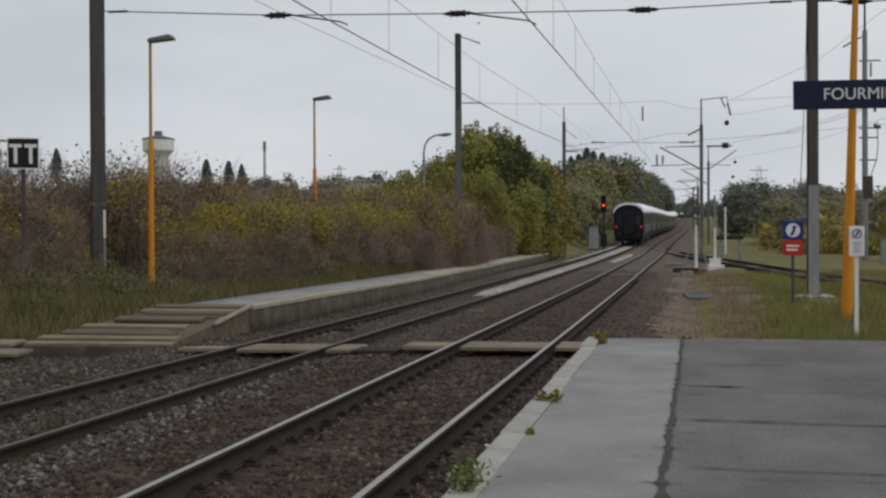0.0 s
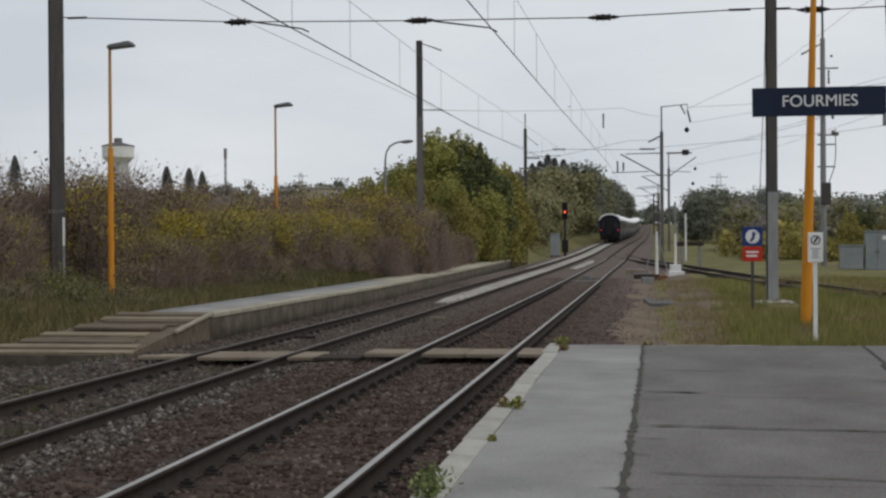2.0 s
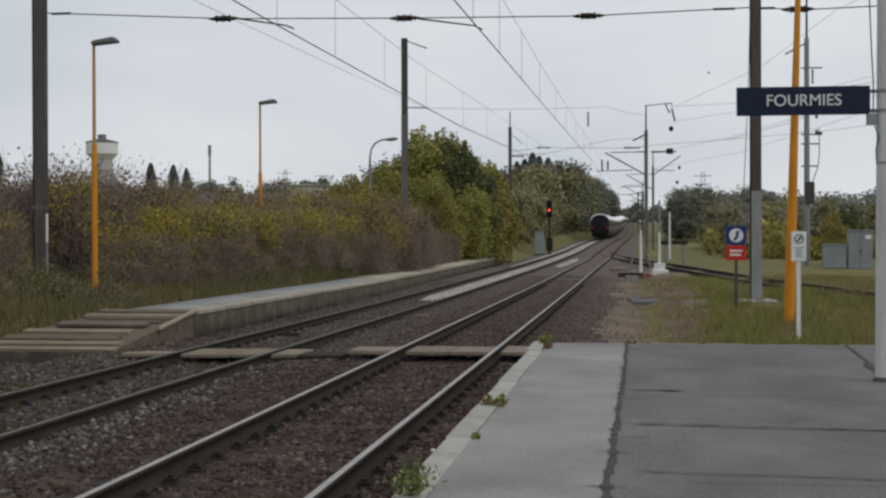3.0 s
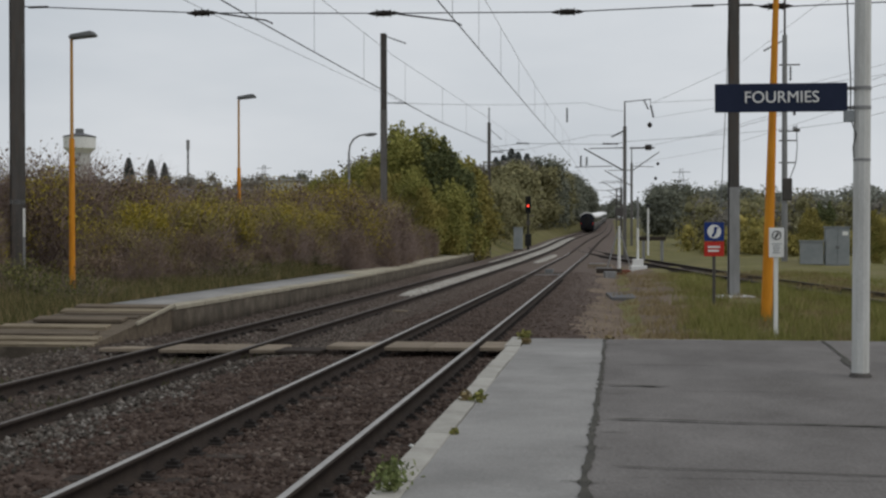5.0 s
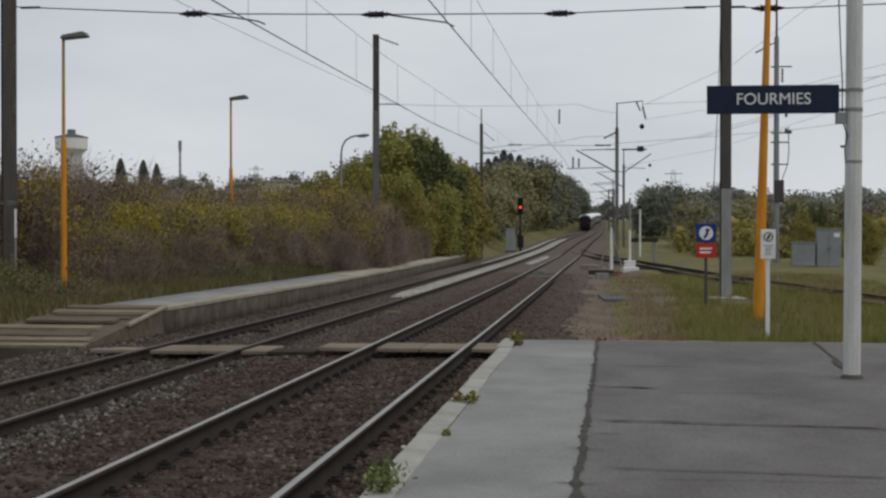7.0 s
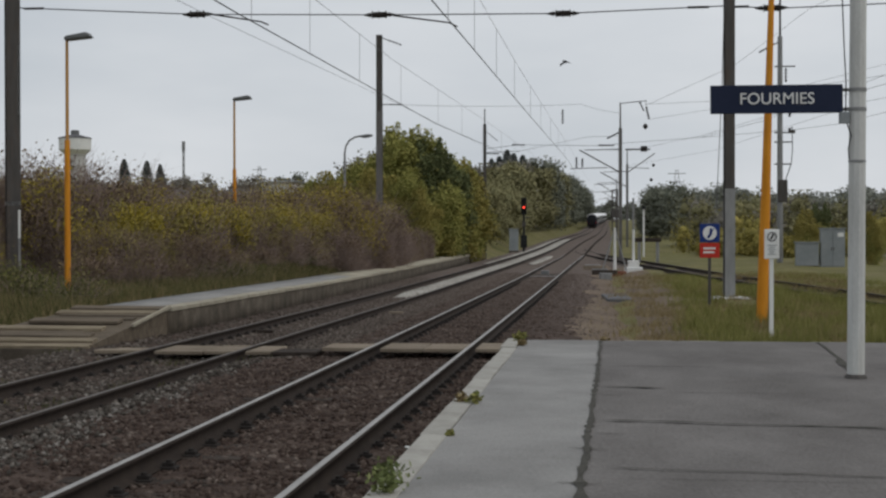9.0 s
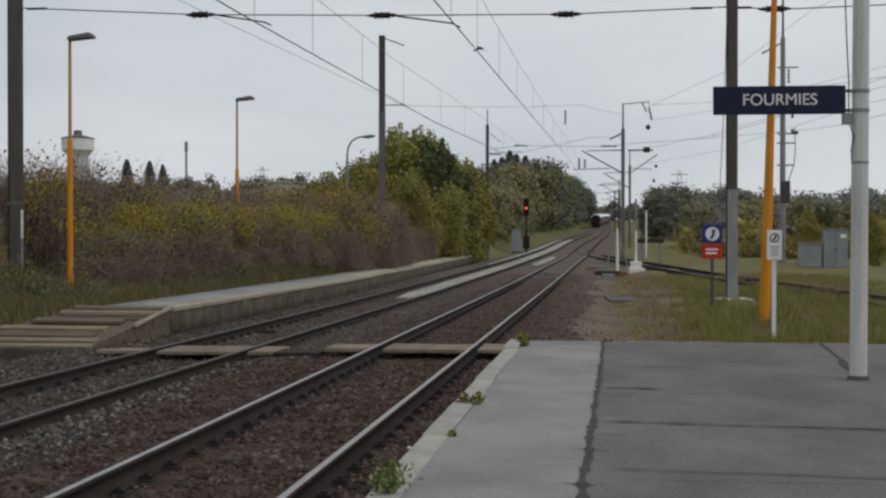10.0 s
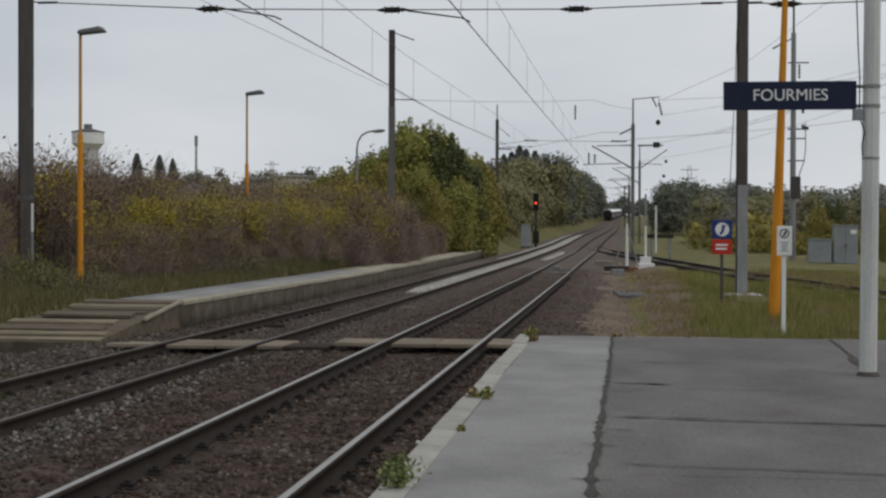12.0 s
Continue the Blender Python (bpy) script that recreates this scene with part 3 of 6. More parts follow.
def platform():
    p = tagged(new("platform"), "grey asphalt station platform with a pale concrete edge", "platform", kind="structure")
    def slab(name, material, x0, x1, y0, y1, z0, z1, nx_, ny_, seed):
        bm = B()
        vs = {}
        for i in range(nx_ + 1):
            for j in range(ny_ + 1):
                x, y = x0 + (x1 - x0) * i / nx_, y0 + (y1 - y0) * j / ny_
                if i == nx_ and x1 < 0:
                    x = joint_line(y) - 0.002
                if i == 0 and x0 > -0.1:
                    x = joint_line(y) + 0.002
                vs[i, j] = bm.verts.new((x, y + (0.03 * noise.noise((x * 1.3, seed, 0)) if j == ny_ else 0), z1 + 0.008 * noise.noise((x * 0.7, y * 0.5, seed))))
        for i in range(nx_):
            for j in range(ny_):
                bm.faces.new((vs[i, j], vs[i + 1, j], vs[i + 1, j + 1], vs[i, j + 1]))
        r = bmesh.ops.extrude_face_region(bm, geom=bm.faces[:])
        for v in r["geom"]:
            if isinstance(v, bmesh.types.BMVert):
                v.co.z = z0
        bmesh.ops.recalc_face_normals(bm, faces=bm.faces[:])
        return part(name, bm, material, p)
    slab("walkway", ASPHALT, -1.183, -0.075, -12, 20.05, -0.6, 0.2, 6, 80, 1)
    for i, y in enumerate(PANELS):
        if i:
            slab("asphalt_panel", ASPHALT_OLD, -0.07, 9.0, PANELS[i - 1] + 0.002, y - 0.002, -0.6, 0.198, 30, 6, 3 + i)
    bm = box(B(), -0.9, 8.9, -12, 19.9, -0.62, 0.178)
    part("joint_fill", bm, TAR, p)
    # the ragged tarred joint along the walkway
    bm = B()
    pts, y = [], -4.0
    while y < 20.0:
        w = 0.011 + 0.024 * abs(noise.noise((y * 2.2, 3, 1))) + 0.06 * max(0, noise.noise((y * 7, 8, 1))) + 0.008 * max(0, 14 - y) / 8
        c = joint_line(y)
        pts.append((bm.verts.new((c - w, y, 0.2075)), bm.verts.new((c + w, y, 0.2075))))
        y += 0.07
    for a, b in zip(pts, pts[1:]):
        bm.faces.new((a[0], a[1], b[1], b[0]))
    part("tar_joint", bm, TAR, p)
    # ragged cracks across the old asphalt
    for k, (x0, x1, yc, wide) in enumerate(((-0.06, 0.55, 13.83, 0.045), (-0.08, 2.2, 11.3, 0.028), (0.0, 2.4, 8.98, 0.018), (-0.28, 0.0, 9.75, 0.02), (-0.1, 0.16, 13.1, 0.02), (0.42, 0.48, 12.85, 0.04), (-0.12, 0.1, 10.5, 0.016), (1.6, 3.2, 8.55, 0.02), (-0.3, -0.05, 8.35, 0.02))):
        bm, pts, x = B(), [], x0
        while x < x1 + 0.05:
            e = min(1.0, (x - x0 + 0.02) / 0.2, (x1 + 0.07 - x) / 0.2)
            w = wide * e * (0.5 + 1.2 * abs(noise.noise((x * 4, yc, k))))
            c = yc - 0.12 * x + 0.05 * noise.noise((x * 1.2, yc, 3)) + 0.02 * noise.noise((x * 6, yc, 5))
            pts.append((bm.verts.new((x, c - w, 0.2085)), bm.verts.new((x, c + w, 0.2085))))
            x += 0.05
        for a, b in zip(pts, pts[1:]):
            bm.faces.new((a[0], b[0], b[1], a[1]))
        part("crack", bm, TAR, p)
    # an open gap running in from the end, full of dirt
    bm, pts, y = B(), [], 15.1
    while y < 20.0:
        c = 2.98 + 0.06 * (y - 20) + 0.05 * noise.noise((y * 1.4, 2, 9))
        w = 0.018 + 0.016 * noise.noise((y * 2.5, 6, 1)) + 0.06 * max(0.0, 1 - abs(y - 16.4))
        pts.append((bm.verts.new((c - w, y, 0.2085)), bm.verts.new((c + w, y, 0.2085))))
        y += 0.1
    for a, b in zip(pts, pts[1:]):
        bm.faces.new((a[0], a[1], b[1], b[0]))
    part("crack", bm, TAR, p)
    # pale kerb stones along the platform end
    for x0, x1 in ((-1.1, 0.0), (0.25, 0.95), (1.05, 1.6), (2.9, 3.6)):
        part("end_kerb", box(B(), x0, x1, 20.06, 20.14, -0.3, 0.2 + random.uniform(-0.01, 0.006), 0.01), COPING, p)
    # coping stones
    bm = box(B(), -1.388, -1.19, 0.0, 2.03, 0.02, 0.205, 0.012)
    first = part("coping_stone", bm, COPING, p)
    y, k = -6.05, 0
    while y < 17.5:
        ob = new("coping_stone", first.data) if k else first
        ob.parent = p
        ob.matrix_basis = pose(random.uniform(-0.006, 0.006), y, random.uniform(-0.004, 0.004), 0, 0, random.uniform(-0.12, 0.12))
        y, k = y + 2.05, k + 1
    part("corner_stone", box(B(), -1.41, -1.2, y, 20.02, 0.02, 0.225, 0.02), COPING, p)
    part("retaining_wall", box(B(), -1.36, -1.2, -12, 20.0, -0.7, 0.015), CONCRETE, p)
    return p


PANELS = [-12.0, 3.0, 6.2, 8.6, 10.95, 13.45, 16.1, 20.03]
platform()


def far_platform():
    p = tagged(new("far_platform"), "low far platform with a pale stone edge and mossy top", "platform", kind="structure")
    ys = np.concatenate([np.arange(26.2, 104, 2.0), [104.0]])
    def edge(y):
        return np.interp(y, [26, 60, 104], [-8.45, -8.5, -8.9])
    def top(y):
        return np.interp(y, [26, 45, 75, 104], [0.32, 0.32, 0.45, 0.66])
    def ribbon(name, prof, mat):
        nonlocal ys
        n = len(prof(30))
        vs = [(x, y, z) for y in ys for x, z in prof(float(y))]
        i = np.arange(len(vs)).reshape(-1, n)
        j = np.roll(i, -1, axis=1)
        f = np.stack([i[:-1], i[1:], j[1:], j[:-1]], -1).reshape(-1, 4)
        ob = raw(name, vs, f, mat, p)
        bm = B()
        bm.from_mesh(ob.data)
        bmesh.ops.holes_fill(bm, edges=[e for e in bm.edges if e.is_boundary])
        bmesh.ops.recalc_face_normals(bm, faces=bm.faces[:])
        bm.to_mesh(ob.data)
        bm.free()
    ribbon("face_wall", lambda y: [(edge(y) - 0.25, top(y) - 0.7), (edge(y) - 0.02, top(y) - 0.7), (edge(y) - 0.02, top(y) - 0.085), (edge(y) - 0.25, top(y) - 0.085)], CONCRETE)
    walkway = lambda y: [(edge(y) - 1.5, top(y) - 0.3), (edge(y) - 0.36, top(y) - 0.3), (edge(y) - 0.36, top(y) - 0.012), (edge(y) - 1.5, top(y) + 0.02)]
    every, ys = ys, ys[ys < 50]
    # the lighter asphalt colour stands in for sky reflected in a wet top
    ribbon("walking_surface", walkway, ASPHALT)
    ys = every[every > 47.9]
    ribbon("sandy_surface", walkway, PALE)
    # edge stones
    bm = box(B(), -0.35, 0.0, -0.96, 0.96, -0.082, 0.0, 0.012)
    me = None
    y = 27.3
    while y < 103.5:
        if me is None:
            ob = part("edge_stone", bm, PALE, p)
            me = ob.data
        else:
            ob = new("edge_stone", me)
            ob.parent = p
        ob.matrix_basis = pose(float(edge(y)), y, float(top(y)) + random.uniform(-0.006, 0.006), math.degrees(math.atan2(top(y + 0.5) - top(y - 0.5), 1)), 0, math.degrees(-math.atan2(edge(y + 0.5) - edge(y - 0.5), 1)))
        y += 1.98
    return p


far_platform()


def board_ramp():
    """Boards laid across the slope from the crossing up to the far platform."""
    r = thing("board_ramp", "sloping ramp of weathered boards up to the far platform", "ramp", Matrix())
    n = 11
    for i in range(n):
        k = i / (n - 1)
        y, z = 22.72 + 3.4 * k, -0.12 + 0.42 * k
        x1 = -8.72 + 0.2 * k - (0.0, 0.05, 0.3, 0.55, 0.35, 0.15, 0.3, 0.2, 0.1, 0.05, 0.0)[i]
        x0 = -11.4 + 1.1 * k + random.uniform(-0.15, 0.15)
        w = (0.1, 0.13, 0.16, 0.14, 0.15, 0.13, 0.17, 0.14, 0.12, 0.15, 0.15)[i]
        ob = part("board", box(B(), x0, x1, -w, w, -0.06, 0.0, 0.012), TAN if i in (0, 1, 4, 9) else PLANK, r)
        ob.matrix_basis = pose(0, y, z + 0.004 + random.uniform(-0.008, 0.004), 7.0 + random.uniform(-1.5, 1.5), random.uniform(-0.25, 0.25), random.uniform(-0.8, 0.8))
    bm = B()
    box(bm, -0.025, 0.025, -0.95, 0.95, -0.03, 0.03, 0.006)
    ob = part("edge_strip", bm, PALE, r, "pale edge strip along the ramp")
    ob.matrix_basis = pose(-8.51, 25.3, 0.215, 7.6, 0, -3)
    bm = box(B(), -11.5, -8.75, 22.56, 22.66, -0.75, -0.2, 0.01)
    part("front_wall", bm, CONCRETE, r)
    bm = B()
    v = [bm.verts.new(c) for c in ((-11.5, 22.67, -0.7), (-8.72, 22.67, -0.7), (-8.5, 26.2, -0.7), (-10.4, 26.2, -0.7), (-11.5, 22.67, -0.15), (-8.72, 22.67, -0.15), (-8.5, 26.2, 0.285), (-10.4, 26.2, 0.27))]
    for f in ((3, 2, 1, 0), (4, 5, 6, 7), (0, 1, 5, 4), (1, 2, 6, 5), (2, 3, 7, 6), (3, 0, 4, 7)):
        bm.faces.new([v[i] for i in f])
    part("earth_core", bm, PLANK, r, "dark trodden earth under the boards")
    return r


board_ramp()
for x0, x1, y, z in ((-12.6, -11.55, 22.6, -0.13), (-12.4, -11.0, 21.75, -0.22)):
    slab_ = thing("loose_slab", "worn pale slab lying at the ramp foot on dark stone", "concrete slab", pose(0, y, z, 3, 0, 0), "slabs at the ramp foot")
    part("slab", box(B(), x0, x1, -0.32, 0.32, -0.07, 0.0, 0.02), BOARD, slab_)
    part("base", box(B(), x0 + 0.04, x1 - 0.03, -0.27, 0.3, -0.5, -0.071, 0.02), CONCRETE, slab_, "dark stone base")


def foot_crossing():
    """Boards between and beside the rails, level with their tops."""
    c = thing("foot_crossing", "pale timber foot crossing laid level with the rails", "level crossing", Matrix())
    def board(x0, x1, y, z, w=0.28, mat=BOARD):
        ob = part("crossing_board", box(B(), x0, x1, -w / 2, w / 2, -0.055, 0.0, 0.01), mat, c)
        ob.matrix_basis = pose(0, y, z, 0, 0, random.uniform(-0.3, 0.3))
    for k in range(4):
        y = 20.98 + 0.29 * k
        board(-1.96, -1.46, y, 0.0)
        board(-2.75, -2.09, y, -0.005 - 0.003 * k)
        board(-3.42, -2.77, y, -0.008)
        if k:
            board(-4.4, -3.64, y + 0.1, -0.03)
    board(-5.2, -4.48, 21.5, -0.1, 0.7, mat=SLEEPER)
    for k in range(4):
        y = 21.36 + 0.29 * k
        board(-5.62, -5.2, y - 0.05, -0.1)
        board(-6.3, -5.78, y, -0.1)
        board(-7.1, -6.32, y, -0.105)
        if k in (1, 2):
            board(-8.35 + 0.2 * k, -7.42, y - 0.1, -0.1 - 0.01 * k)
    return c


foot_crossing()


# ---- name sign on its post, the warning signs and the light masts ----
def lettering(name, words, size, material, parent, m, depth=0.004):
    cu = bpy.data.curves.new(name, "FONT")
    cu.body, cu.size, cu.align_x, cu.align_y, cu.extrude = words, size, "CENTER", "CENTER", depth
    tmp = bpy.data.objects.new(name, cu)
    scene.collection.objects.link(tmp)
    me = bpy.data.meshes.new_from_object(tmp.evaluated_get(bpy.context.evaluated_depsgraph_get()))
    bpy.data.objects.remove(tmp)
    me.materials.clear()
    me.materials.append(material)
    ob = new(name, me)
    ob.parent = parent
    ob.matrix_basis = m
    return ob


def name_sign():
    s = thing("station_name_sign", "navy station name board on a white round post", "sign", pose(2.62, 15.0, 0.2, 0, 0.3, 5))
    part("post", rod(B(), (0, 0, 0), (0, 0, 4.6), 0.09, 0.084, 10), WHITE_OLD, s)
    part("base_collar", rod(rod(B(), (0, 0, 0), (0, 0, 0.025), 0.12, 0.11, 24), (0, 0, 0.025), (0, 0, 0.04), 0.1, 0.09, 24), STEEL, s, "dark iron base collar")
    board = part("board", box(B(), -1.545, -0.16, -0.03, 0.0, 2.795, 3.095, 0.006), NAVY, s, "navy blue enamel board")
    board.matrix_basis = pose(0, 0, 2.94) @ pose(0, 0, 0, 0, -0.7, 0) @ pose(0, 0, -2.94)
    lettering("lettering", "FOURMIES", 0.172, WHITE, board, pose(-0.85, -0.034, 2.945, 90, 0, 0))
    for z in (2.83, 3.035):
        part("clamp", rod(B(), (0, 0, z - 0.018), (0, 0, z + 0.018), 0.092, n=24), STEEL_PALE, s)
        part("bracket", box(B(), -0.17, 0.0, -0.02, 0.01, z - 0.018, z + 0.018, 0.003), STEEL_PALE, s)
    part("junction_box", box(B(), -0.19, -0.09, -0.05, 0.03, 2.68, 2.8, 0.006), GREY_PAINT, s, "small grey junction box")
    part("clamp", rod(B(), (0, 0, 2.27), (0, 0, 2.295), 0.09, n=24), STEEL_PALE, s)
    bm = B()
    pts = [(-0.2, -0.03, 4.6), (-0.17, -0.03, 3.9), (-0.15, -0.03, 3.45), (-0.13, -0.03, 3.12), (-0.13, -0.03, 2.72), (-0.08, -0.06, 2.55), (-0.1, -0.03, 2.42), (-0.09, -0.02, 2.3)]
    tube(bm, pts, 0.007)
    part("cable", bm, WIRE, s)
    return s


name_sign()


def disc(bm, r, y, m, n=28):
    bmesh.ops.create_cone(bm, cap_ends=True, segments=n, radius1=r, radius2=r, depth=0.006, matrix=m @ pose(0, y, 0, 90, 0, 0))
    return bm


def no_entry_sign():
    s = thing("no_entry_sign", "blue and red no-walking sign on a thin grey post", "sign", pose(2.46, 33.5, -0.1, 0, 0, 4))
    part("post", box(B(), -0.035, 0.035, 0.0, 0.04, 0, 2.1, 0.005), STEEL, s)
    up = part("panel", box(B(), -0.235, 0.235, -0.02, 0.0, 1.66, 2.1, 0.006), BLUE, s, "blue panel with a white disc")
    part("white_disc", disc(B(), 0.165, -0.024, pose(0, 0, 1.88)), WHITE, up)
    bm = B()
    rod(bm, (0.03, -0.03, 1.86), (-0.04, -0.03, 1.76), 0.022, n=6)
    rod(bm, (0.02, -0.03, 1.86), (0.03, -0.03, 1.99), 0.03, n=6)
    rod(bm, (-0.06, -0.032, 1.78), (0.1, -0.032, 1.99), 0.009, n=6)
    part("symbol", bm, BLUE, up)
    lo = part("warning_panel", box(B(), -0.235, 0.235, -0.02, 0.0, 1.29, 1.64, 0.006), RED, s, "red panel with two white text bars")
    bm = box(B(), -0.15, 0.14, -0.026, -0.018, 1.49, 1.535)
    part("text_bar", bm, WHITE, lo)
    part("text_bar", box(B(), -0.15, 0.11, -0.026, -0.018, 1.4, 1.445), WHITE, lo)
    return s


def white_notice():
    s = thing("notice_sign", "small white notice panel on a pale post", "sign", pose(2.68, 22.97, 0.0, 0, 0, 6))
    part("post", box(B(), -0.032, 0.032, 0.0, 0.045, 0, 1.78, 0.006), WHITE, s)
    pl = part("panel", box(B(), -0.122, 0.122, -0.02, 0.0, 1.33, 1.81, 0.01), WHITE, s)
    bm = B()
    bmesh.ops.create_cone(bm, cap_ends=False, segments=24, radius1=0.075, radius2=0.075, depth=0.008, matrix=pose(0, -0.026, 1.69, 90, 0, 0))
    ring = bmesh.ops.create_circle(bm, cap_ends=False, segments=24, radius=0.062, matrix=pose(0, -0.03, 1.69, 90, 0, 0))["verts"]
    outer = bmesh.ops.create_circle(bm, cap_ends=False, segments=24, radius=0.076, matrix=pose(0, -0.03, 1.69, 90, 0, 0))["verts"]
    for i in range(24):
        bm.faces.new((ring[i], ring[(i + 1) % 24], outer[(i + 1) % 24], outer[i]))
    rod(bm, (-0.02, -0.028, 1.65), (0.025, -0.028, 1.73), 0.014, n=6)
    part("symbol", bm, BLACK, pl)
    for i, w in enumerate((0.16, 0.1, 0.12, 0.09, 0.12)):
        part("text_bar", box(B(), -w / 2, w / 2, -0.026, -0.018, 1.545 - 0.036 * i, 1.558 - 0.036 * i), GREY_PAINT, pl)
    return s


no_entry_sign()
white_notice()


def orange_mast():
    s = thing("light_mast", "tall tapered orange lighting mast leaning slightly", "light mast", pose(3.07, 27.95, -0.12, 0, 1.6, 0))
    bm = B()
    rod(bm, (0, 0, 0), (0, 0, 7.6), 0.116, 0.046, 24)
    part("shaft", bm, ORANGE, s, smooth=True)
    part("foot_plate", box(B(), -0.2, 0.2, -0.2, 0.2, -0.02, 0.02, 0.005), STEEL, s)
    return s


orange_mast()


def platform_lamp(m, height):
    s = thing("street_lamp", "slim orange-painted lamp post with a grey flat head", "street lamp", m, "lamp posts on the far platform")
    part("lower_shaft", rod(B(), (0, 0, -0.4), (0, 0, 3.8), 0.075, 0.068, 14), ORANGE, s, smooth=True)
    part("upper_shaft", rod(B(), (0, 0, 3.8), (0, 0, height), 0.045, 0.038, 12), ORANGE_PALE, s, "faded upper tube", smooth=True)
    bm = B()
    v = bmesh.ops.create_cube(bm, size=1.0, matrix=pose(0.26, 0, height + 0.06, 0, -6, 0) @ Matrix.Diagonal((0.62, 0.3, 0.14, 1)))["verts"]
    for q in v:
        if q.co.x > 0.3 and q.co.z < height + 0.06:
            q.co.x += 0.1
        if q.co.x < 0.1 and q.co.z > height + 0.06:
            q.co.x += 0.03
            q.co.z -= 0.03
    bmesh.ops.bevel(bm, geom=bm.edges[:], offset=0.03, segments=2, affect="EDGES")
    part("lamp_head", bm, LAMP_HEAD, s)
    return s


platform_lamp(pose(-13.51, 33.64, 0.35), 6.35)
platform_lamp(pose(-13.58, 49.75, 0.4), 6.35)


def swan_lamp():
    s = thing("street_lamp", "grey swan-neck street lamp behind the hedge", "street lamp", pose(-14.04, 73.86, 0.5))
    bm = rod(B(), (0, 0, 0), (0, 0, 5.7), 0.075, 0.06, 12)
    pts = [(0, 0, 5.7), (0.06, 0, 6.1), (0.25, 0, 6.42), (0.55, 0, 6.6), (0.95, 0, 6.68)]
    for a, b in zip(pts, pts[1:]):
        rod(bm, a, b, 0.05, n=10)
    part("bent_pole", bm, STEEL_PALE, s, smooth=True)
    bm = B()
    bmesh.ops.create_uvsphere(bm, u_segments=12, v_segments=8, radius=1, matrix=pose(1.2, 0, 6.66, 0, -5, 0) @ Matrix.Diagonal((0.36, 0.14, 0.1, 1)))
    part("lamp_head", bm, LAMP_HEAD, s, smooth=True)
    return s


swan_lamp()


# ---- the electric line: poles, span, wires ----
def insulator(bm, a, b, r=0.075, n=4):
    a, b = Vector(a), Vector(b)
    rod(bm, a, b, r * 0.35, n=8)
    for i in range(n):
        p = a.lerp(b, (i + 0.5) / n)
        d = (b - a).normalized() * 0.022
        rod(bm, p - d, p + d, r, r * 0.55, 10)
    return bm


def portal_pole(m, height, w, label):
    s = thing("catenary_pole", label, "catenary pole", m, "poles of the cross span")
    part("column", beam_h(B(), -0.3, height, w, w, 0.03), STEEL, s)
    return s


left_pole = portal_pole(pose(-17.6, 39.6, 0.47, 0, 0, 32), 9.6, 0.4, "dark steel catenary pole standing in the hedge")
part("pale_strip", box(B(), 0.12, 0.19, -0.2, -0.185, 4.9, 6.95), STEEL_PALE, left_pole, "pale cable cover strip")
part("band", box(B(), -0.2, 0.2, -0.2, 0.2, 2.18, 2.3), STEEL_PALE, left_pole, "pale clamp band")
part("marker_plate", box(B(), 0.12, 0.19, -0.205, -0.19, 1.2, 2.05), WHITE, left_pole, "white marker plate")
part("conduit", box(B(), 0.12, 0.19, -0.212, -0.2, -0.1, 1.2), STEEL_PALE, left_pole, "grey cable conduit")
right_pole = portal_pole(pose(3.45, 39.65, -0.06, 0, 0, 8), 9.6, 0.27, "steel catenary pole in dark and galvanised grey on a concrete foot")
part("grey_sleeve", beam_h(B(), 0.0, 3.1, 0.285, 0.285, 0.036), STEEL_PALE, right_pole, "pale galvanised lower part")
part("footing", box(B(), -0.46, 0.46, -0.75, 0.35, -0.35, 0.06, 0.04), WHITE_OLD, right_pole, "whitish concrete footing")


SPAN = [(-17.4, 39.55, 8.54), (-11.89, 39.58, 8.24), (-6.5, 39.65, 8.13), (-1.2, 39.7, 8.07), (3.27, 39.7, 8.19), (4.36, 39.8, 8.14), (4.92, 39.85, 8.12), (14.0, 40.8, 8.5)]


def cross_span():
    s = thing("cross_span", "insulated steel cross span wire between two catenary poles", "overhead wire", Matrix())
    bm = B()
    tube(bm, SPAN, 0.018)
    part("span_wire", bm, WIRE, s)
    for c in ((-11.89, 39.58, 8.24), (-6.5, 39.65, 8.13), (-1.2, 39.7, 8.07), (4.64, 39.83, 8.13)):
        c = Vector(c)
        bm = insulator(B(), c - Vector((0.3, 0, 0)), c + Vector((0.3, 0, 0)), 0.12, 3)
        for k in (-1, 1):
            rod(bm, c + Vector((0.26 * k, 0, 0)), c + Vector((0.46 * k, 0, 0)), 0.07, 0.02, 8)
        rod(bm, c - Vector((0.2, 0, 0)), c + Vector((0.2, 0, 0)), 0.085, n=10)
        part("insulator", bm, IRON, s)
    for a in ((-16.9, 39.55, 8.51), (2.6, 39.7, 8.17), (3.7, 39.75, 8.17)):
        a = Vector(a)
        part("turnbuckle", rod(B(), a - Vector((0.3, 0, 0)), a + Vector((0.3, 0, 0)), 0.035, n=8), IRON, s)
    for pts in (((-11.5, 39.6, 8.24), (-10.12, 40.09, 8.07), (-9.9, 40.1, 7.97)), ((-6.1, 39.7, 8.11), (-4.5, 39.95, 7.91), (-4.27, 39.98, 7.79))):
        bm = rod(B(), pts[0], pts[1], 0.026, 0.022, 8)
        rod(bm, pts[1], pts[2], 0.022, n=8)
        part("registration_arm", bm, IRON, s)
    return s


cross_span()


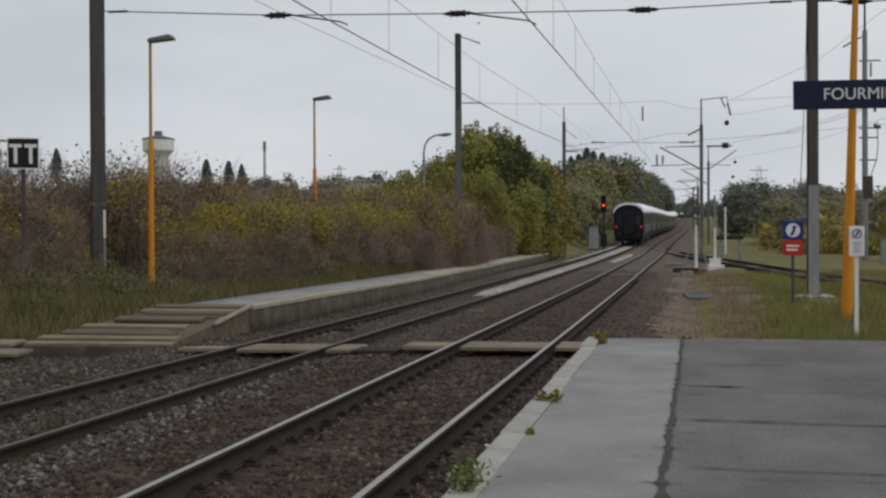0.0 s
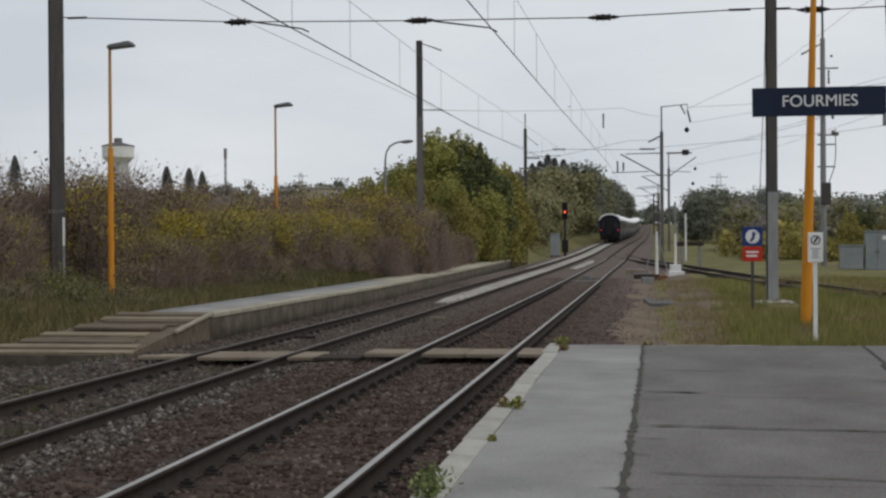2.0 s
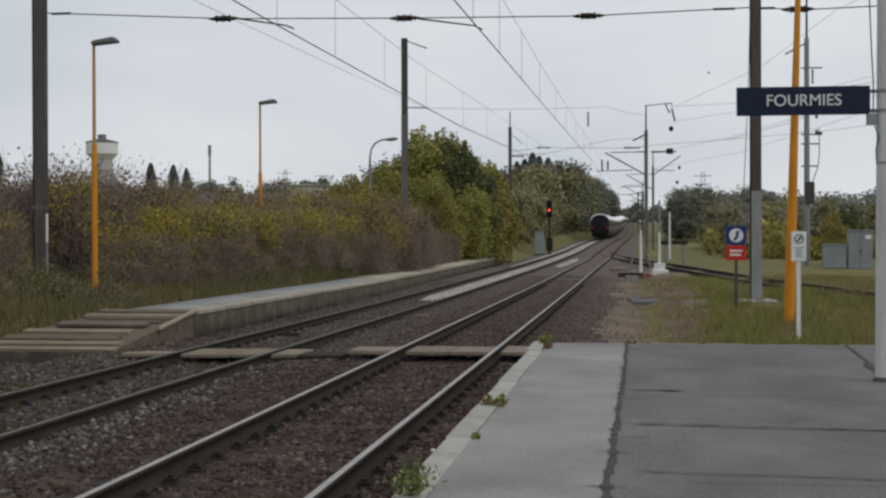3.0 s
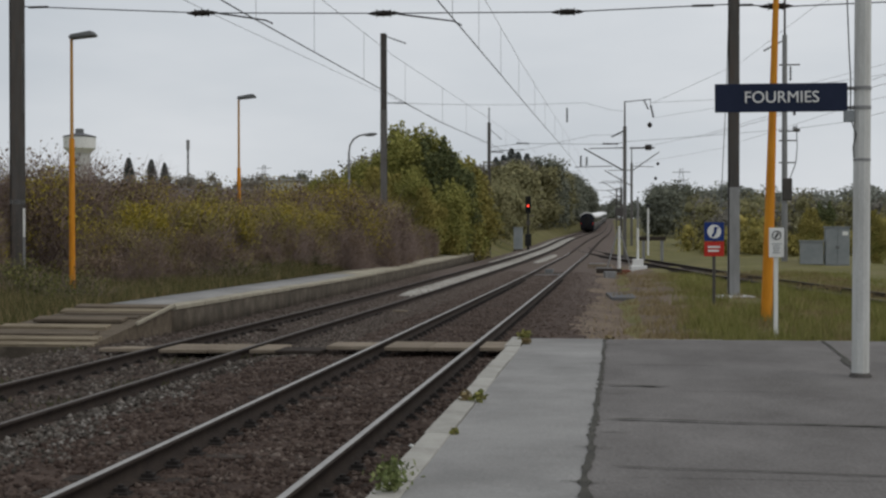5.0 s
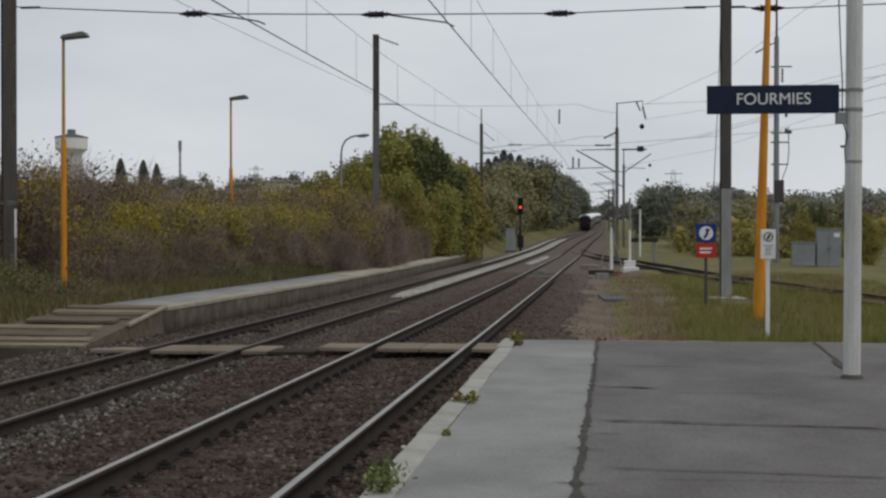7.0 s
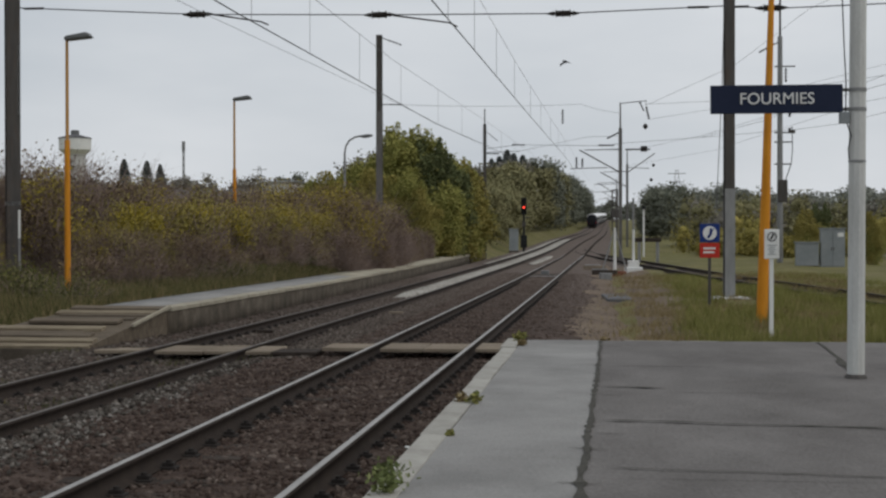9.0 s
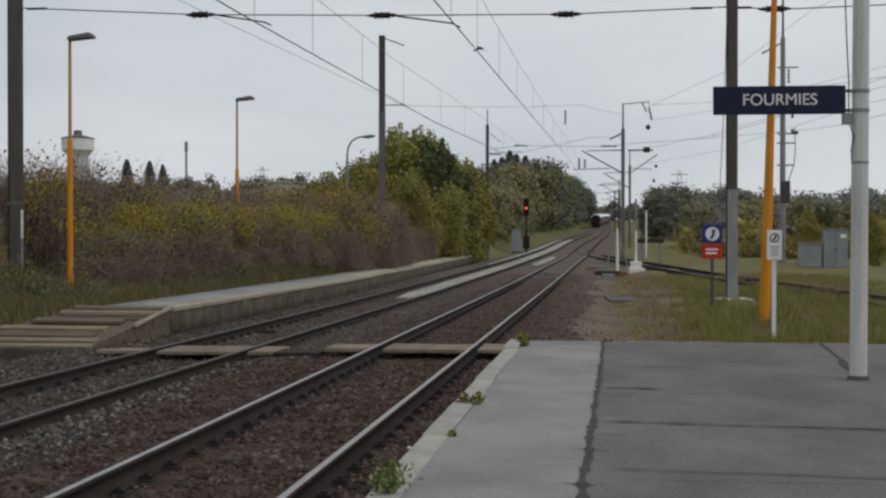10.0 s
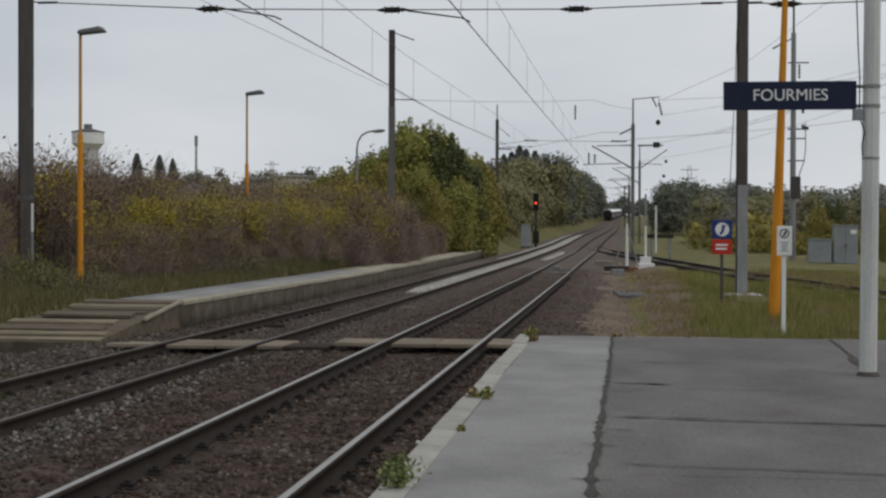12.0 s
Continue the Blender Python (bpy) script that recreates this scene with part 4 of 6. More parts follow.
def line_pole(m, height, label, arms, w=0.26):
    s = thing("catenary_pole", label, "catenary pole", m, "poles along the line")
    part("column", beam_h(B(), -0.4, height, w, w, 0.025), STEEL, s)
    for z, reach, rise in arms:
        bm = B()
        rod(bm, (0.1, 0, z), (0.1 + reach * 0.35, 0, z + rise * 0.35), 0.022, n=8)
        insulator(bm, (0.1 + reach * 0.35, 0, z + rise * 0.35), (0.1 + reach, 0, z + rise), 0.055, 4)
        part("bracket_arm", bm, IRON, s)
    return s


line_pole(pose(-10.38, 63.2, 0.6), 10.42, "steel catenary pole at the back of the far platform", ((10.3, 0.95, -0.36), (7.22, 1.0, -0.02)))
part("lower_sleeve", beam_h(B(), 0, 6.9, 0.275, 0.275, 0.034), STEEL_MID, bpy.data.objects["catenary_pole.002"], "paler galvanised lower part")
line_pole(pose(-10.23, 117.6, 0.7), 10.6, "far steel catenary pole beside the trees", ((10.0, 1.0, -0.85), (8.2, 2.9, 0.1)))


def cantilever_mast(m, height, reach, label):
    """Mast with a slanting cantilever that holds the wires over the track."""
    s = thing("catenary_mast", label, "catenary pole", m, "masts with cantilevers")
    part("column", beam_h(B(), -0.5, height * 0.84, 0.24, 0.24, 0.03), STEEL_MID, s)
    part("top_tube", rod(B(), (0, 0, height * 0.84), (0, 0, height), 0.065, 0.05, 10), STEEL_MID, s)
    bm = B()
    rod(bm, (0, 0, 6.1), (-reach * 0.82, 0, 7.67), 0.045, n=8)
    rod(bm, (0, 0, 7.7), (-reach * 0.72, 0, 7.67), 0.03, n=8)
    rod(bm, (-reach * 0.25, 0, 6.45), (-reach, 0, 6.4), 0.028, n=8)
    part("cantilever", bm, STEEL, s)
    part("insulator", insulator(B(), (-0.1, 0, 6.16), (-0.72, 0, 6.51), 0.07, 5), IRON, s)
    part("insulator", insulator(B(), (-0.1, 0, 7.7), (-0.8, 0, 7.69), 0.07, 5), IRON, s)
    return s


mast = cantilever_mast(pose(1.0, 95.8, 0.0), 10.9, 3.4, "tall catenary mast with a top arm and hanging insulators")
bm = rod(B(), (0, 0, 10.85), (1.78, 0, 11.0), 0.03, n=8)
insulator(bm, (1.3, 0, 10.95), (1.6, 0, 10.3), 0.1, 3)
insulator(bm, (1.75, 0, 10.6), (1.95, 0, 9.75), 0.12, 5)
rod(bm, (1.75, 0, 11.0), (1.75, 0, 10.6), 0.02, n=6)
part("top_arm", bm, IRON, mast)
part("side_arm", rod(B(), (0, 0, 8.9), (-0.9, 0, 8.45), 0.05, n=8), IRON, mast)
mast = cantilever_mast(pose(2.16, 141.2, 0.6), 10.0, 3.3, "second catenary mast with switch gear on its top bar")
part("top_bar", box(B(), -0.2, 2.3, -0.08, 0.08, 9.85, 10.0, 0.02), STEEL, mast)
part("switch_box", box(B(), 1.35, 2.0, -0.2, 0.2, 9.7, 10.25, 0.05), IRON, mast, "dark switch gear box")
part("side_strut", rod(B(), (0.1, 0, 7.65), (2.75, 0, 9.5), 0.05, n=8), STEEL_MID, mast)
part("side_strut", rod(B(), (0.1, 0, 8.1), (2.2, 0, 8.0), 0.035, n=8), STEEL_MID, mast)
for yy in (190, 243, 296, 350, 405):
    cantilever_mast(pose(float(near_x(yy)) + 3.1, yy, float(near_z(yy))), 8.2, 3.2, "distant catenary mast beside the line")


def wire(name, pts, r, label, material=WIRE_FAR, sag=0.0):
    line = [Vector(pts[0])]
    for a, b in zip(pts, pts[1:]):
        a, b = Vector(a), Vector(b)
        n = 8 if sag else 1
        for i in range(n):
            k = (i + 1) / n
            p = a.lerp(b, k)
            p.z -= sag * 4 * k * (1 - k)
            line.append(p)
    return tagged(part(name, tube(B(), line, r), material), label, "overhead wire", "wires over the line")


def over(fx, fz, h, ys, dx=0.0):
    return [(float(fx(y)) + dx, y, float(fz(y)) + h) for y in ys]


def hung(fx, heights):
    return [(float(fx(y)), y, h) for y, h in heights]


FAR_STOPS = (141, 190, 243, 296, 350, 405)
NEAR_CONTACT = [(-6, 5.1), (23, 5.6), (29, 5.73), (47, 6.1), (95, 7.0)]
FAR_CONTACT = [(-6, 5.5), (24, 5.67), (38, 5.82), (51, 5.92), (71, 6.4), (105, 7.0)]
NEAR_CARRIER = [(-6, 6.8), (31, 7.06), (44, 7.19), (73, 7.74), (95, 8.1)]
FAR_CARRIER = [(-6, 6.9), (31, 7.03), (41, 7.05), (70, 7.63), (105, 8.1)]
wire("contact_wire", hung(near_x, NEAR_CONTACT) + over(near_x, near_z, 6.0, FAR_STOPS), 0.0115, "thin contact wire over the near track", WIRE)
wire("contact_wire", hung(far_x, FAR_CONTACT) + over(far_x, far_z, 6.0, FAR_STOPS), 0.0115, "thin contact wire over the far track", WIRE)
wire("carrier_wire", hung(near_x, NEAR_CARRIER) + over(near_x, near_z, 7.3, FAR_STOPS), 0.006, "carrier wire strung above the near track")
wire("carrier_wire", hung(far_x, FAR_CARRIER) + over(far_x, far_z, 7.3, FAR_STOPS), 0.006, "carrier wire strung above the far track")
wire("feeder_wire", [(-8.7, 4, 6.1), (-9.28, 32.1, 6.92), (-9.5, 63.3, 7.83), (-9.3, 117.6, 8.95), (-8.6, 170, 9.6)], 0.006, "thin feeder wire along the far platform")
for fx, low, high in ((near_x, NEAR_CONTACT, NEAR_CARRIER), (far_x, FAR_CONTACT, FAR_CARRIER)):
    for y in (25, 30, 36, 43, 52, 60, 70, 80, 90):
        z0 = float(np.interp(y, [p[0] for p in low], [p[1] for p in low]))
        z1 = float(np.interp(y, [p[0] for p in high], [p[1] for p in high]))
        wire("dropper", [(float(fx(y)), y, z0), (float(fx(y)), y, z1)], 0.005, "thin dropper between carrier and contact wire")
wire("cross_wire", [(-9.4, 63.3, 7.8), (-1.5, 85, 9.8), (1.0, 95.8, 10.2)], 0.01, "slack cross wire between the poles", sag=0.1)
for pts, r in ((((2.9, 95.8, 10.76), (8.42, 93, 12.97), (12.5, 88, 15.79), (25, 70, 20)), 0.011), (((2.7, 95.8, 10.77), (6.73, 93, 10.64), (15.52, 80, 10.73), (40, 45, 12)), 0.012),
               (((2.9, 95.8, 9.72), (6.74, 93, 10.08), (15.13, 78, 11.09), (40, 40, 13)), 0.009), (((1.0, 95.8, 8.11), (6.3, 93, 8.26), (9.89, 90, 9.05), (15.52, 80, 10.73), (40, 48, 14)), 0.013),
               (((2.3, 141.2, 10.4), (8.12, 120, 10.31), (11.03, 89.9, 9.57), (14.55, 75, 9.69), (30, 40, 10.5)), 0.013), (((6.3, 93, 8.26), (12.26, 89.9, 8.52), (13.87, 85, 8.43), (15.13, 78, 8.47), (30, 40, 9)), 0.012),
               (((2.3, 141.2, 8.88), (9.27, 120, 9.09), (14.57, 80, 9.29), (30, 45, 10)), 0.01)):
    wire("cross_wire", pts, r, "power line running off to the side")
wire("cross_wire", [(-7.6, 117.6, 8.9), (-1.2, 96, 8.6), (1.0, 95.8, 8.6)], 0.012, "insulated cross wire to the tall mast")
wire("guy_wire", [(3.29, 39.4, 8.19), (3.24, 39.5, 5.81), (3.08, 39.5, 2.4)], 0.012, "taut guy wire beside the steel pole")
for i, (x, y, z0, z1) in enumerate(((-2.95, 96, 10.5, 9.5), (-10.23, 117.6, 11.2, 12.6), (-2.0, 95.9, 7.2, 6.4), (-1.6, 95.9, 7.1, 6.5))):
    h_ = thing("hanging_insulator", "dark string of insulators hanging from the wires", "insulator", pose(x, y, 0), "hanging insulators")
    part("insulator_string", insulator(B(), (0, 0, z0), (0, 0, z1), 0.11, 5), IRON, h_)
for x, y, z, r in ((2.7, 95.8, 9.25, 0.17), (3.25, 96, 6.6, 0.11), (3.1, 96, 5.6, 0.11)):
    h_ = thing("marker_ball", "small dark ball on an overhead wire", "marker ball", pose(x, y, z), "balls on the wires")
    bm = B()
    bmesh.ops.create_uvsphere(bm, u_segments=14, v_segments=10, radius=r)
    rod(bm, (0, 0, -r * 1.15), (0, 0, r * 1.15), r * 0.25, n=8)
    part("ball", bm, IRON, h_, smooth=True)
wire("far_span_wire", [(-10.2, 117.6, 9.2), (-6.99, 111.9, 9.14), (0.04, 98.7, 8.13), (1.0, 95.8, 8.1)], 0.016, "far cross span wire with dark insulators", WIRE)
for x, y, z in ((-6.99, 111.9, 9.14), (0.04, 98.0, 8.13), (-9.4, 116, 8.7)):
    h_ = thing("span_insulator", "dark insulator strung in the far span wire", "insulator", pose(x, y, z, 0, 3, -25), "span insulators")
    part("insulator_string", insulator(B(), (-0.6, 0, 0), (0.6, 0, 0), 0.09, 5), IRON, h_)


# ---- plants ----
def leaf_cloud(centres, size, flat=0.0):
    """Small quads, each turned at random, round the given centres."""
    n = len(centres)
    u = rng.normal(size=(n, 3))
    u /= np.linalg.norm(u, axis=1, keepdims=True)
    w = rng.normal(size=(n, 3))
    w -= (w * u).sum(1, keepdims=True) * u
    w /= np.linalg.norm(w, axis=1, keepdims=True)
    s = size * rng.uniform(0.5, 1.3, (n, 1))
    a, b = u * s, w * s * rng.uniform(0.45, 0.75, (n, 1))
    vs = np.stack([centres - a, centres + b * 0.9, centres + a, centres - b], 1).reshape(-1, 3)
    return vs, np.arange(4 * n).reshape(n, 4)


def clumps(n, k, radii, spread, hollow=0.5, base=0.0, seed=0):
    """n points in k clumps inside an uneven ellipsoid crown that stands on base."""
    g = np.random.default_rng(seed)
    d = g.normal(size=(k, 3))
    d /= np.linalg.norm(d, axis=1, keepdims=True)
    r = g.uniform(hollow, 1.0, (k, 1)) ** 0.6 * g.uniform(0.72, 1.12, (k, 1))
    c = d * r * np.array(radii)
    c[:, 2] += radii[2] + base
    pick = g.integers(0, k, n)
    q = c[pick] + np.clip(g.normal(size=(n, 3)), -1.9, 1.9) * spread * g.uniform(0.5, 1.3, (k, 1))[pick]
    q[:, 2] = np.maximum(q[:, 2], 0.03)
    return q


def twigs(n, radii, seed, length=0.5, thick=0.008, base=0.0):
    """Thin three-sided sticks fanning up and outwards."""
    g = np.random.default_rng(seed)
    p = g.uniform(-1, 1, (n, 3)) * np.array([radii[0], radii[1], radii[2]]) * 0.95
    p[:, 2] = np.abs(p[:, 2]) * 2 * g.uniform(0.2, 1.0, n) + base
    d = np.stack([p[:, 0] / radii[0] * 0.6, p[:, 1] / radii[1] * 0.6, np.full(n, 0.9)], 1) + g.normal(size=(n, 3)) * 0.4
    d /= np.linalg.norm(d, axis=1, keepdims=True)
    s = g.normal(size=(n, 3))
    s -= (s * d).sum(1, keepdims=True) * d
    s /= np.linalg.norm(s, axis=1, keepdims=True)
    t = np.cross(d, s)
    ln = length * g.uniform(0.5, 1.5, (n, 1))
    tk = thick * g.uniform(0.6, 1.4, (n, 1))
    tip = p + d * ln
    vs = np.stack([p + s * tk, p - s * tk * 0.5 + t * tk * 0.87, p - s * tk * 0.5 - t * tk * 0.87, tip], 1).reshape(-1, 3)
    i = 4 * np.arange(n)[:, None]
    fs = np.concatenate([i + np.array([[0, 1, 3]]), i + np.array([[1, 2, 3]]), i + np.array([[2, 0, 3]])])
    return vs, fs


def trunk_bm(height, r, limbs, seed, spread):
    g = random.Random(seed)
    bm = B()
    p, pr = Vector((0, 0, -0.3)), r
    for i in range(5):
        q = Vector((p.x + g.uniform(-0.1, 0.1), p.y + g.uniform(-0.1, 0.1), -0.3 + (height + 0.3) * (i + 1) / 5))
        rod(bm, p, q, pr, pr * 0.8, 8)
        p, pr = q, pr * 0.8
        if i >= 1:
            for _ in range(limbs):
                a = g.uniform(0, 6.28)
                m1 = q + Vector((math.cos(a) * spread * 0.5, math.sin(a) * spread * 0.5, height * g.uniform(0.1, 0.25)))
                m2 = m1 + Vector((math.cos(a + g.uniform(-0.6, 0.6)) * spread * 0.5, math.sin(a) * spread * 0.5, height * g.uniform(0.05, 0.25)))
                rod(bm, q, m1, pr * 0.5, pr * 0.3, 6)
                rod(bm, m1, m2, pr * 0.3, pr * 0.1, 5)
    return bm


def bush(label, radii, leaf, n_leaf, leaf2, n_leaf2, n_twig, seed, size=0.055, group="hedge bushes"):
    s = thing("bush", label, "bush", Matrix(), group)
    part("stem", trunk_bm(radii[2] * 1.1, 0.05, 3, seed, radii[0] * 0.7), BARK, s)
    raw("twig_mass", *twigs(n_twig, radii, seed, 0.6, 0.009), TWIG, s)
    raw("foliage", *leaf_cloud(clumps(n_leaf, 60, radii, 0.26, 0.35, 0, seed + 1), size), leaf, s)
    if n_leaf2:
        raw("young_leaves", *leaf_cloud(clumps(n_leaf2, 22, (radii[0], radii[1], radii[2] * 0.85), 0.3, 0.6, 0.3, seed + 2), size * 0.85), leaf2, s)
    return s


def tree(label, radii, base, leaf, n_leaf, k, seed, size, leaf2=None, spread=0.5, group="trees beside the line"):
    s = thing("tree", label, "tree", Matrix(), group)
    part("trunk", trunk_bm(base + radii[2] * 1.5, 0.16, 4, seed, radii[0] * 0.8), BARK, s)
    pts = clumps(n_leaf, k, radii, spread, 0.4, base, seed)
    # upright shoots that break the outline of the top
    g = np.random.default_rng(seed + 3)
    a, q = g.uniform(0, 6.28, 16), np.sqrt(g.random(16)) * 0.8
    foot = np.stack([radii[0] * q * np.cos(a), radii[1] * q * np.sin(a), base + radii[2] * (1 + 0.8 * np.sqrt(1 - q * q))], 1)
    tall = g.uniform(0.5, 1.7, 16)
    i, u = g.integers(0, 16, n_leaf // 9), g.random(n_leaf // 9)
    thin = (g.normal(size=(len(u), 3)) * np.array([1, 1, 0.4])) * (0.06 + 0.2 * (1 - u))[:, None]
    pts = np.concatenate([pts, foot[i] + thin + np.stack([0 * u, 0 * u, u * tall[i]], 1)])
    raw("crown", *leaf_cloud(pts, size), leaf, s)
    if leaf2:
        raw("shaded_leaves", *leaf_cloud(clumps(n_leaf // 2, k // 2, tuple(r * 0.85 for r in radii), spread, 0.2, base, seed + 9), size), leaf2, s)
    return s


def sow(kinds, places):
    """Set out the first of each kind where it is first named, copies after that."""
    used = set()
    for k, x, y, z, turn, size in places:
        ob = kinds[k]
        m = pose(x, y, z, 0, 0, turn)
        if k in used:
            ob = copy_thing(ob, m)
        else:
            ob.matrix_world = m
            used.add(k)
        ob.scale = (size, size, size)


gh = lambda x, y: float(ground_height(x, y))

hedge = [
    bush("bare brown hedge bush with reddish twigs", (1.9, 1.7, 1.5), LEAF_BROWN, 11000, None, 0, 4500, 11),
    bush("brown hedge bush with patches of yellow young leaves", (2.0, 1.7, 1.6), LEAF_BROWN, 7000, LEAF_YELLOW, 8500, 3800, 21),
    bush("brown and olive hedge bush just coming into leaf", (1.8, 1.8, 1.45), LEAF_BROWN, 9500, LEAF_OLIVE, 4000, 4400, 31),
    bush("low dry bramble thicket at the hedge foot", (1.7, 1.3, 0.85), LEAF_BROWN, 9500, LEAF_OLIVE, 900, 1700, 41, 0.05),
    bush("bush covered in yellow-green spring leaves", (1.8, 1.6, 1.5), LEAF_OLIVE, 7000, LEAF_YELLOW, 9500, 3000, 51),
    bush("bare leafless shrub with long thin twigs", (1.5, 1.4, 1.55), LEAF_BROWN, 900, None, 0, 3000, 61),
]
spots = []
g2 = random.Random(5)
for row, (dx, kinds_row) in enumerate(((0.0, (3, 2, 0, 1, 0)), (-2.2, (1, 4, 1, 1, 2, 0)), (-4.6, (0, 5, 0, 2, 5)))):
    y = 30.0 + row
    while y < 78:
        xb = float(np.interp(y, [30, 36, 50, 58, 66, 80], [-18.6, -16.6, -12.3, -11.0, -11.2, -11.6])) + dx
        k = kinds_row[g2.randrange(len(kinds_row))]
        size = g2.uniform(0.85, 1.1) * (0.6, 0.92, 1.0, 1.05)[row]
        spots.append((k, xb + g2.uniform(-0.6, 0.6), y, gh(xb, y) - 0.1, g2.uniform(0, 360), size))
        y += g2.uniform(2.1, 2.9)
for x, y, k in ((-20.4, 37, 1.25), (-19.8, 41.5, 1.2), (-21.5, 39, 1.35), (-18.0, 43, 1.15), (-18.9, 45, 1.25), (-16.6, 45, 1.15), (-22.3, 41, 1.3)):
    spots.append((5, x, y, gh(x, y), 53 * y, k))
spots += [(1, -11.0, 57.6, gh(-11, 57.6) - 0.1, 70, 0.98), (0, -10.5, 60.3, gh(-10.5, 60.3) - 0.1, 200, 0.95), (4, -10.9, 62.2, gh(-10.9, 62) - 0.1, 10, 0.9)]
y = 37.0
while y < 80:
    xb = float(np.interp(y, [36, 50, 58, 66, 80], [-15.2, -10.9, -9.8, -10.0, -10.6]))
    spots.append((g2.choice((3, 3, 0, 2)), xb - g2.uniform(0.2, 0.7), y, gh(xb, y) - 0.12, g2.uniform(0, 360), g2.uniform(0.42, 0.72)))
    y += g2.uniform(1.2, 1.9)
# the catenary pole stands clear on its track side
spots = [s for s in spots if not (s[2] < 39.4 and abs(s[1] + 0.444 * s[2]) < 1.7)]
spots += [(0, -19.1, 41.6, gh(-19, 41) - 0.1, 20, 0.95), (2, -20.6, 44.0, gh(-20, 44) - 0.1, 140, 1.0)]
# the bushes that have turned yellow-green
spots += [(4, x, y, gh(x, y) - 0.1, 61 * y, k) for x, y, k in ((-15.2, 42.5, 0.82), (-14.0, 44.6, 0.86), (-13.3, 47.2, 0.8), (-12.3, 49.6, 0.76), (-11.6, 52.6, 0.72), (-10.9, 58.6, 0.74), (-18.9, 38.6, 0.75))]
sow(hedge, spots)

nettles = [
    bush("low clump of dark green nettles before the hedge", (0.9, 0.75, 0.15), NETTLE, 3000, BLADE, 350, 160, 171, 0.036, "nettle clumps"),
    bush("low bramble and nettle clump gone brown in part", (0.8, 0.8, 0.13), NETTLE, 2600, LEAF_BROWN, 350, 200, 181, 0.036, "nettle clumps"),
]
g3 = random.Random(8)
low = []
for i in range(95):
    y = 25.5 + 34 * g3.random() ** 1.3
    front = float(np.interp(y, [24, 27, 40, 60], [-13.6, -12.2, -11.0, -10.4]))
    back = float(np.interp(y, [24, 30, 36, 50, 60], [-18.8, -19.2, -16.8, -12.6, -11.2]))
    x = front + (back - front) * g3.random() ** 0.7
    low.append((0 if g3.random() < 0.65 else 1, x, y, gh(x, y) - 0.06, g3.uniform(0, 360), g3.uniform(0.4, 0.95)))
sow(nettles, low)

green = [
    tree("leafy green tree beside the far platform", (1.7, 1.7, 3.1), 0.4, LEAF_GREEN, 24000, 56, 61, 0.1, LEAF_OLIVE, 0.38),
    tree("young tree with fresh olive-green leaves", (1.6, 1.6, 2.8), 0.3, LEAF_OLIVE, 22000, 50, 71, 0.095, LEAF_GREEN, 0.36),
    tree("dark green dense tree among lighter ones", (1.5, 1.5, 3.2), 0.3, LEAF_DARK, 22000, 50, 81, 0.1, LEAF_GREEN, 0.34),
    tree("slim upright tree with ragged pale green top", (1.0, 1.0, 3.0), 0.5, LEAF_GREEN, 13000, 34, 91, 0.095, None, 0.3),
]
# kind, x, y, height of the top
GROVE = [(1, -16.2, 86, 5.6), (3, -15.3, 84, 6.6), (1, -14.3, 82, 5.9), (0, -13.9, 86, 7.6), (3, -13.0, 85, 8.9), (0, -12.3, 86, 8.4), (3, -11.6, 87, 8.9), (2, -10.9, 86, 8.0), (0, -10.5, 88, 7.6),
         (2, -9.8, 86, 7.0), (1, -9.6, 90, 6.8), (3, -9.8, 94, 7.2), (1, -9.3, 95, 6.2), (2, -9.6, 100, 5.9), (1, -9.9, 104, 5.4), (1, -12.6, 80, 5.4), (0, -11.3, 80, 5.8), (1, -10.4, 79, 4.6), (1, -13.6, 78, 4.4),
         (0, -9.6, 83, 5.2), (3, -20.1, 93.3, 5.9), (1, -19.2, 93.4, 6.3), (3, -18.2, 93.5, 6.1), (1, -17.2, 91, 5.9), (3, -16.5, 90.7, 6.6), (1, 12.1, 86, 3.4), (2, 13.2, 88, 3.9), (1, 15.6, 84, 3.2)]
tops = [max((o.matrix_local @ v.co).z for o in t.children if o.name.startswith("crown") for v in o.data.vertices) for t in green]
sow(green, [(k, x, y, gh(x, y), 37 * i, (top - gh(x, y)) / tops[k]) for i, (k, x, y, top) in enumerate(GROVE)])


def leaf_skin(centres, normals, size):
    """Small quads lying roughly along the skin of a crown."""
    n = len(centres)
    m = normals * 0.8 + rng.normal(size=(n, 3)) * 0.8
    m /= np.linalg.norm(m, axis=1, keepdims=True)
    u = np.cross(m, rng.normal(size=(n, 3)))
    u /= np.linalg.norm(u, axis=1, keepdims=True)
    w = np.cross(m, u)
    k = size * rng.uniform(0.5, 1.3, (n, 1))
    a, b = u * k, w * k * rng.uniform(0.5, 0.8, (n, 1))
    return np.stack([centres - a, centres + b, centres + a, centres - b], 1).reshape(-1, 3), np.arange(4 * n).reshape(n, 4)


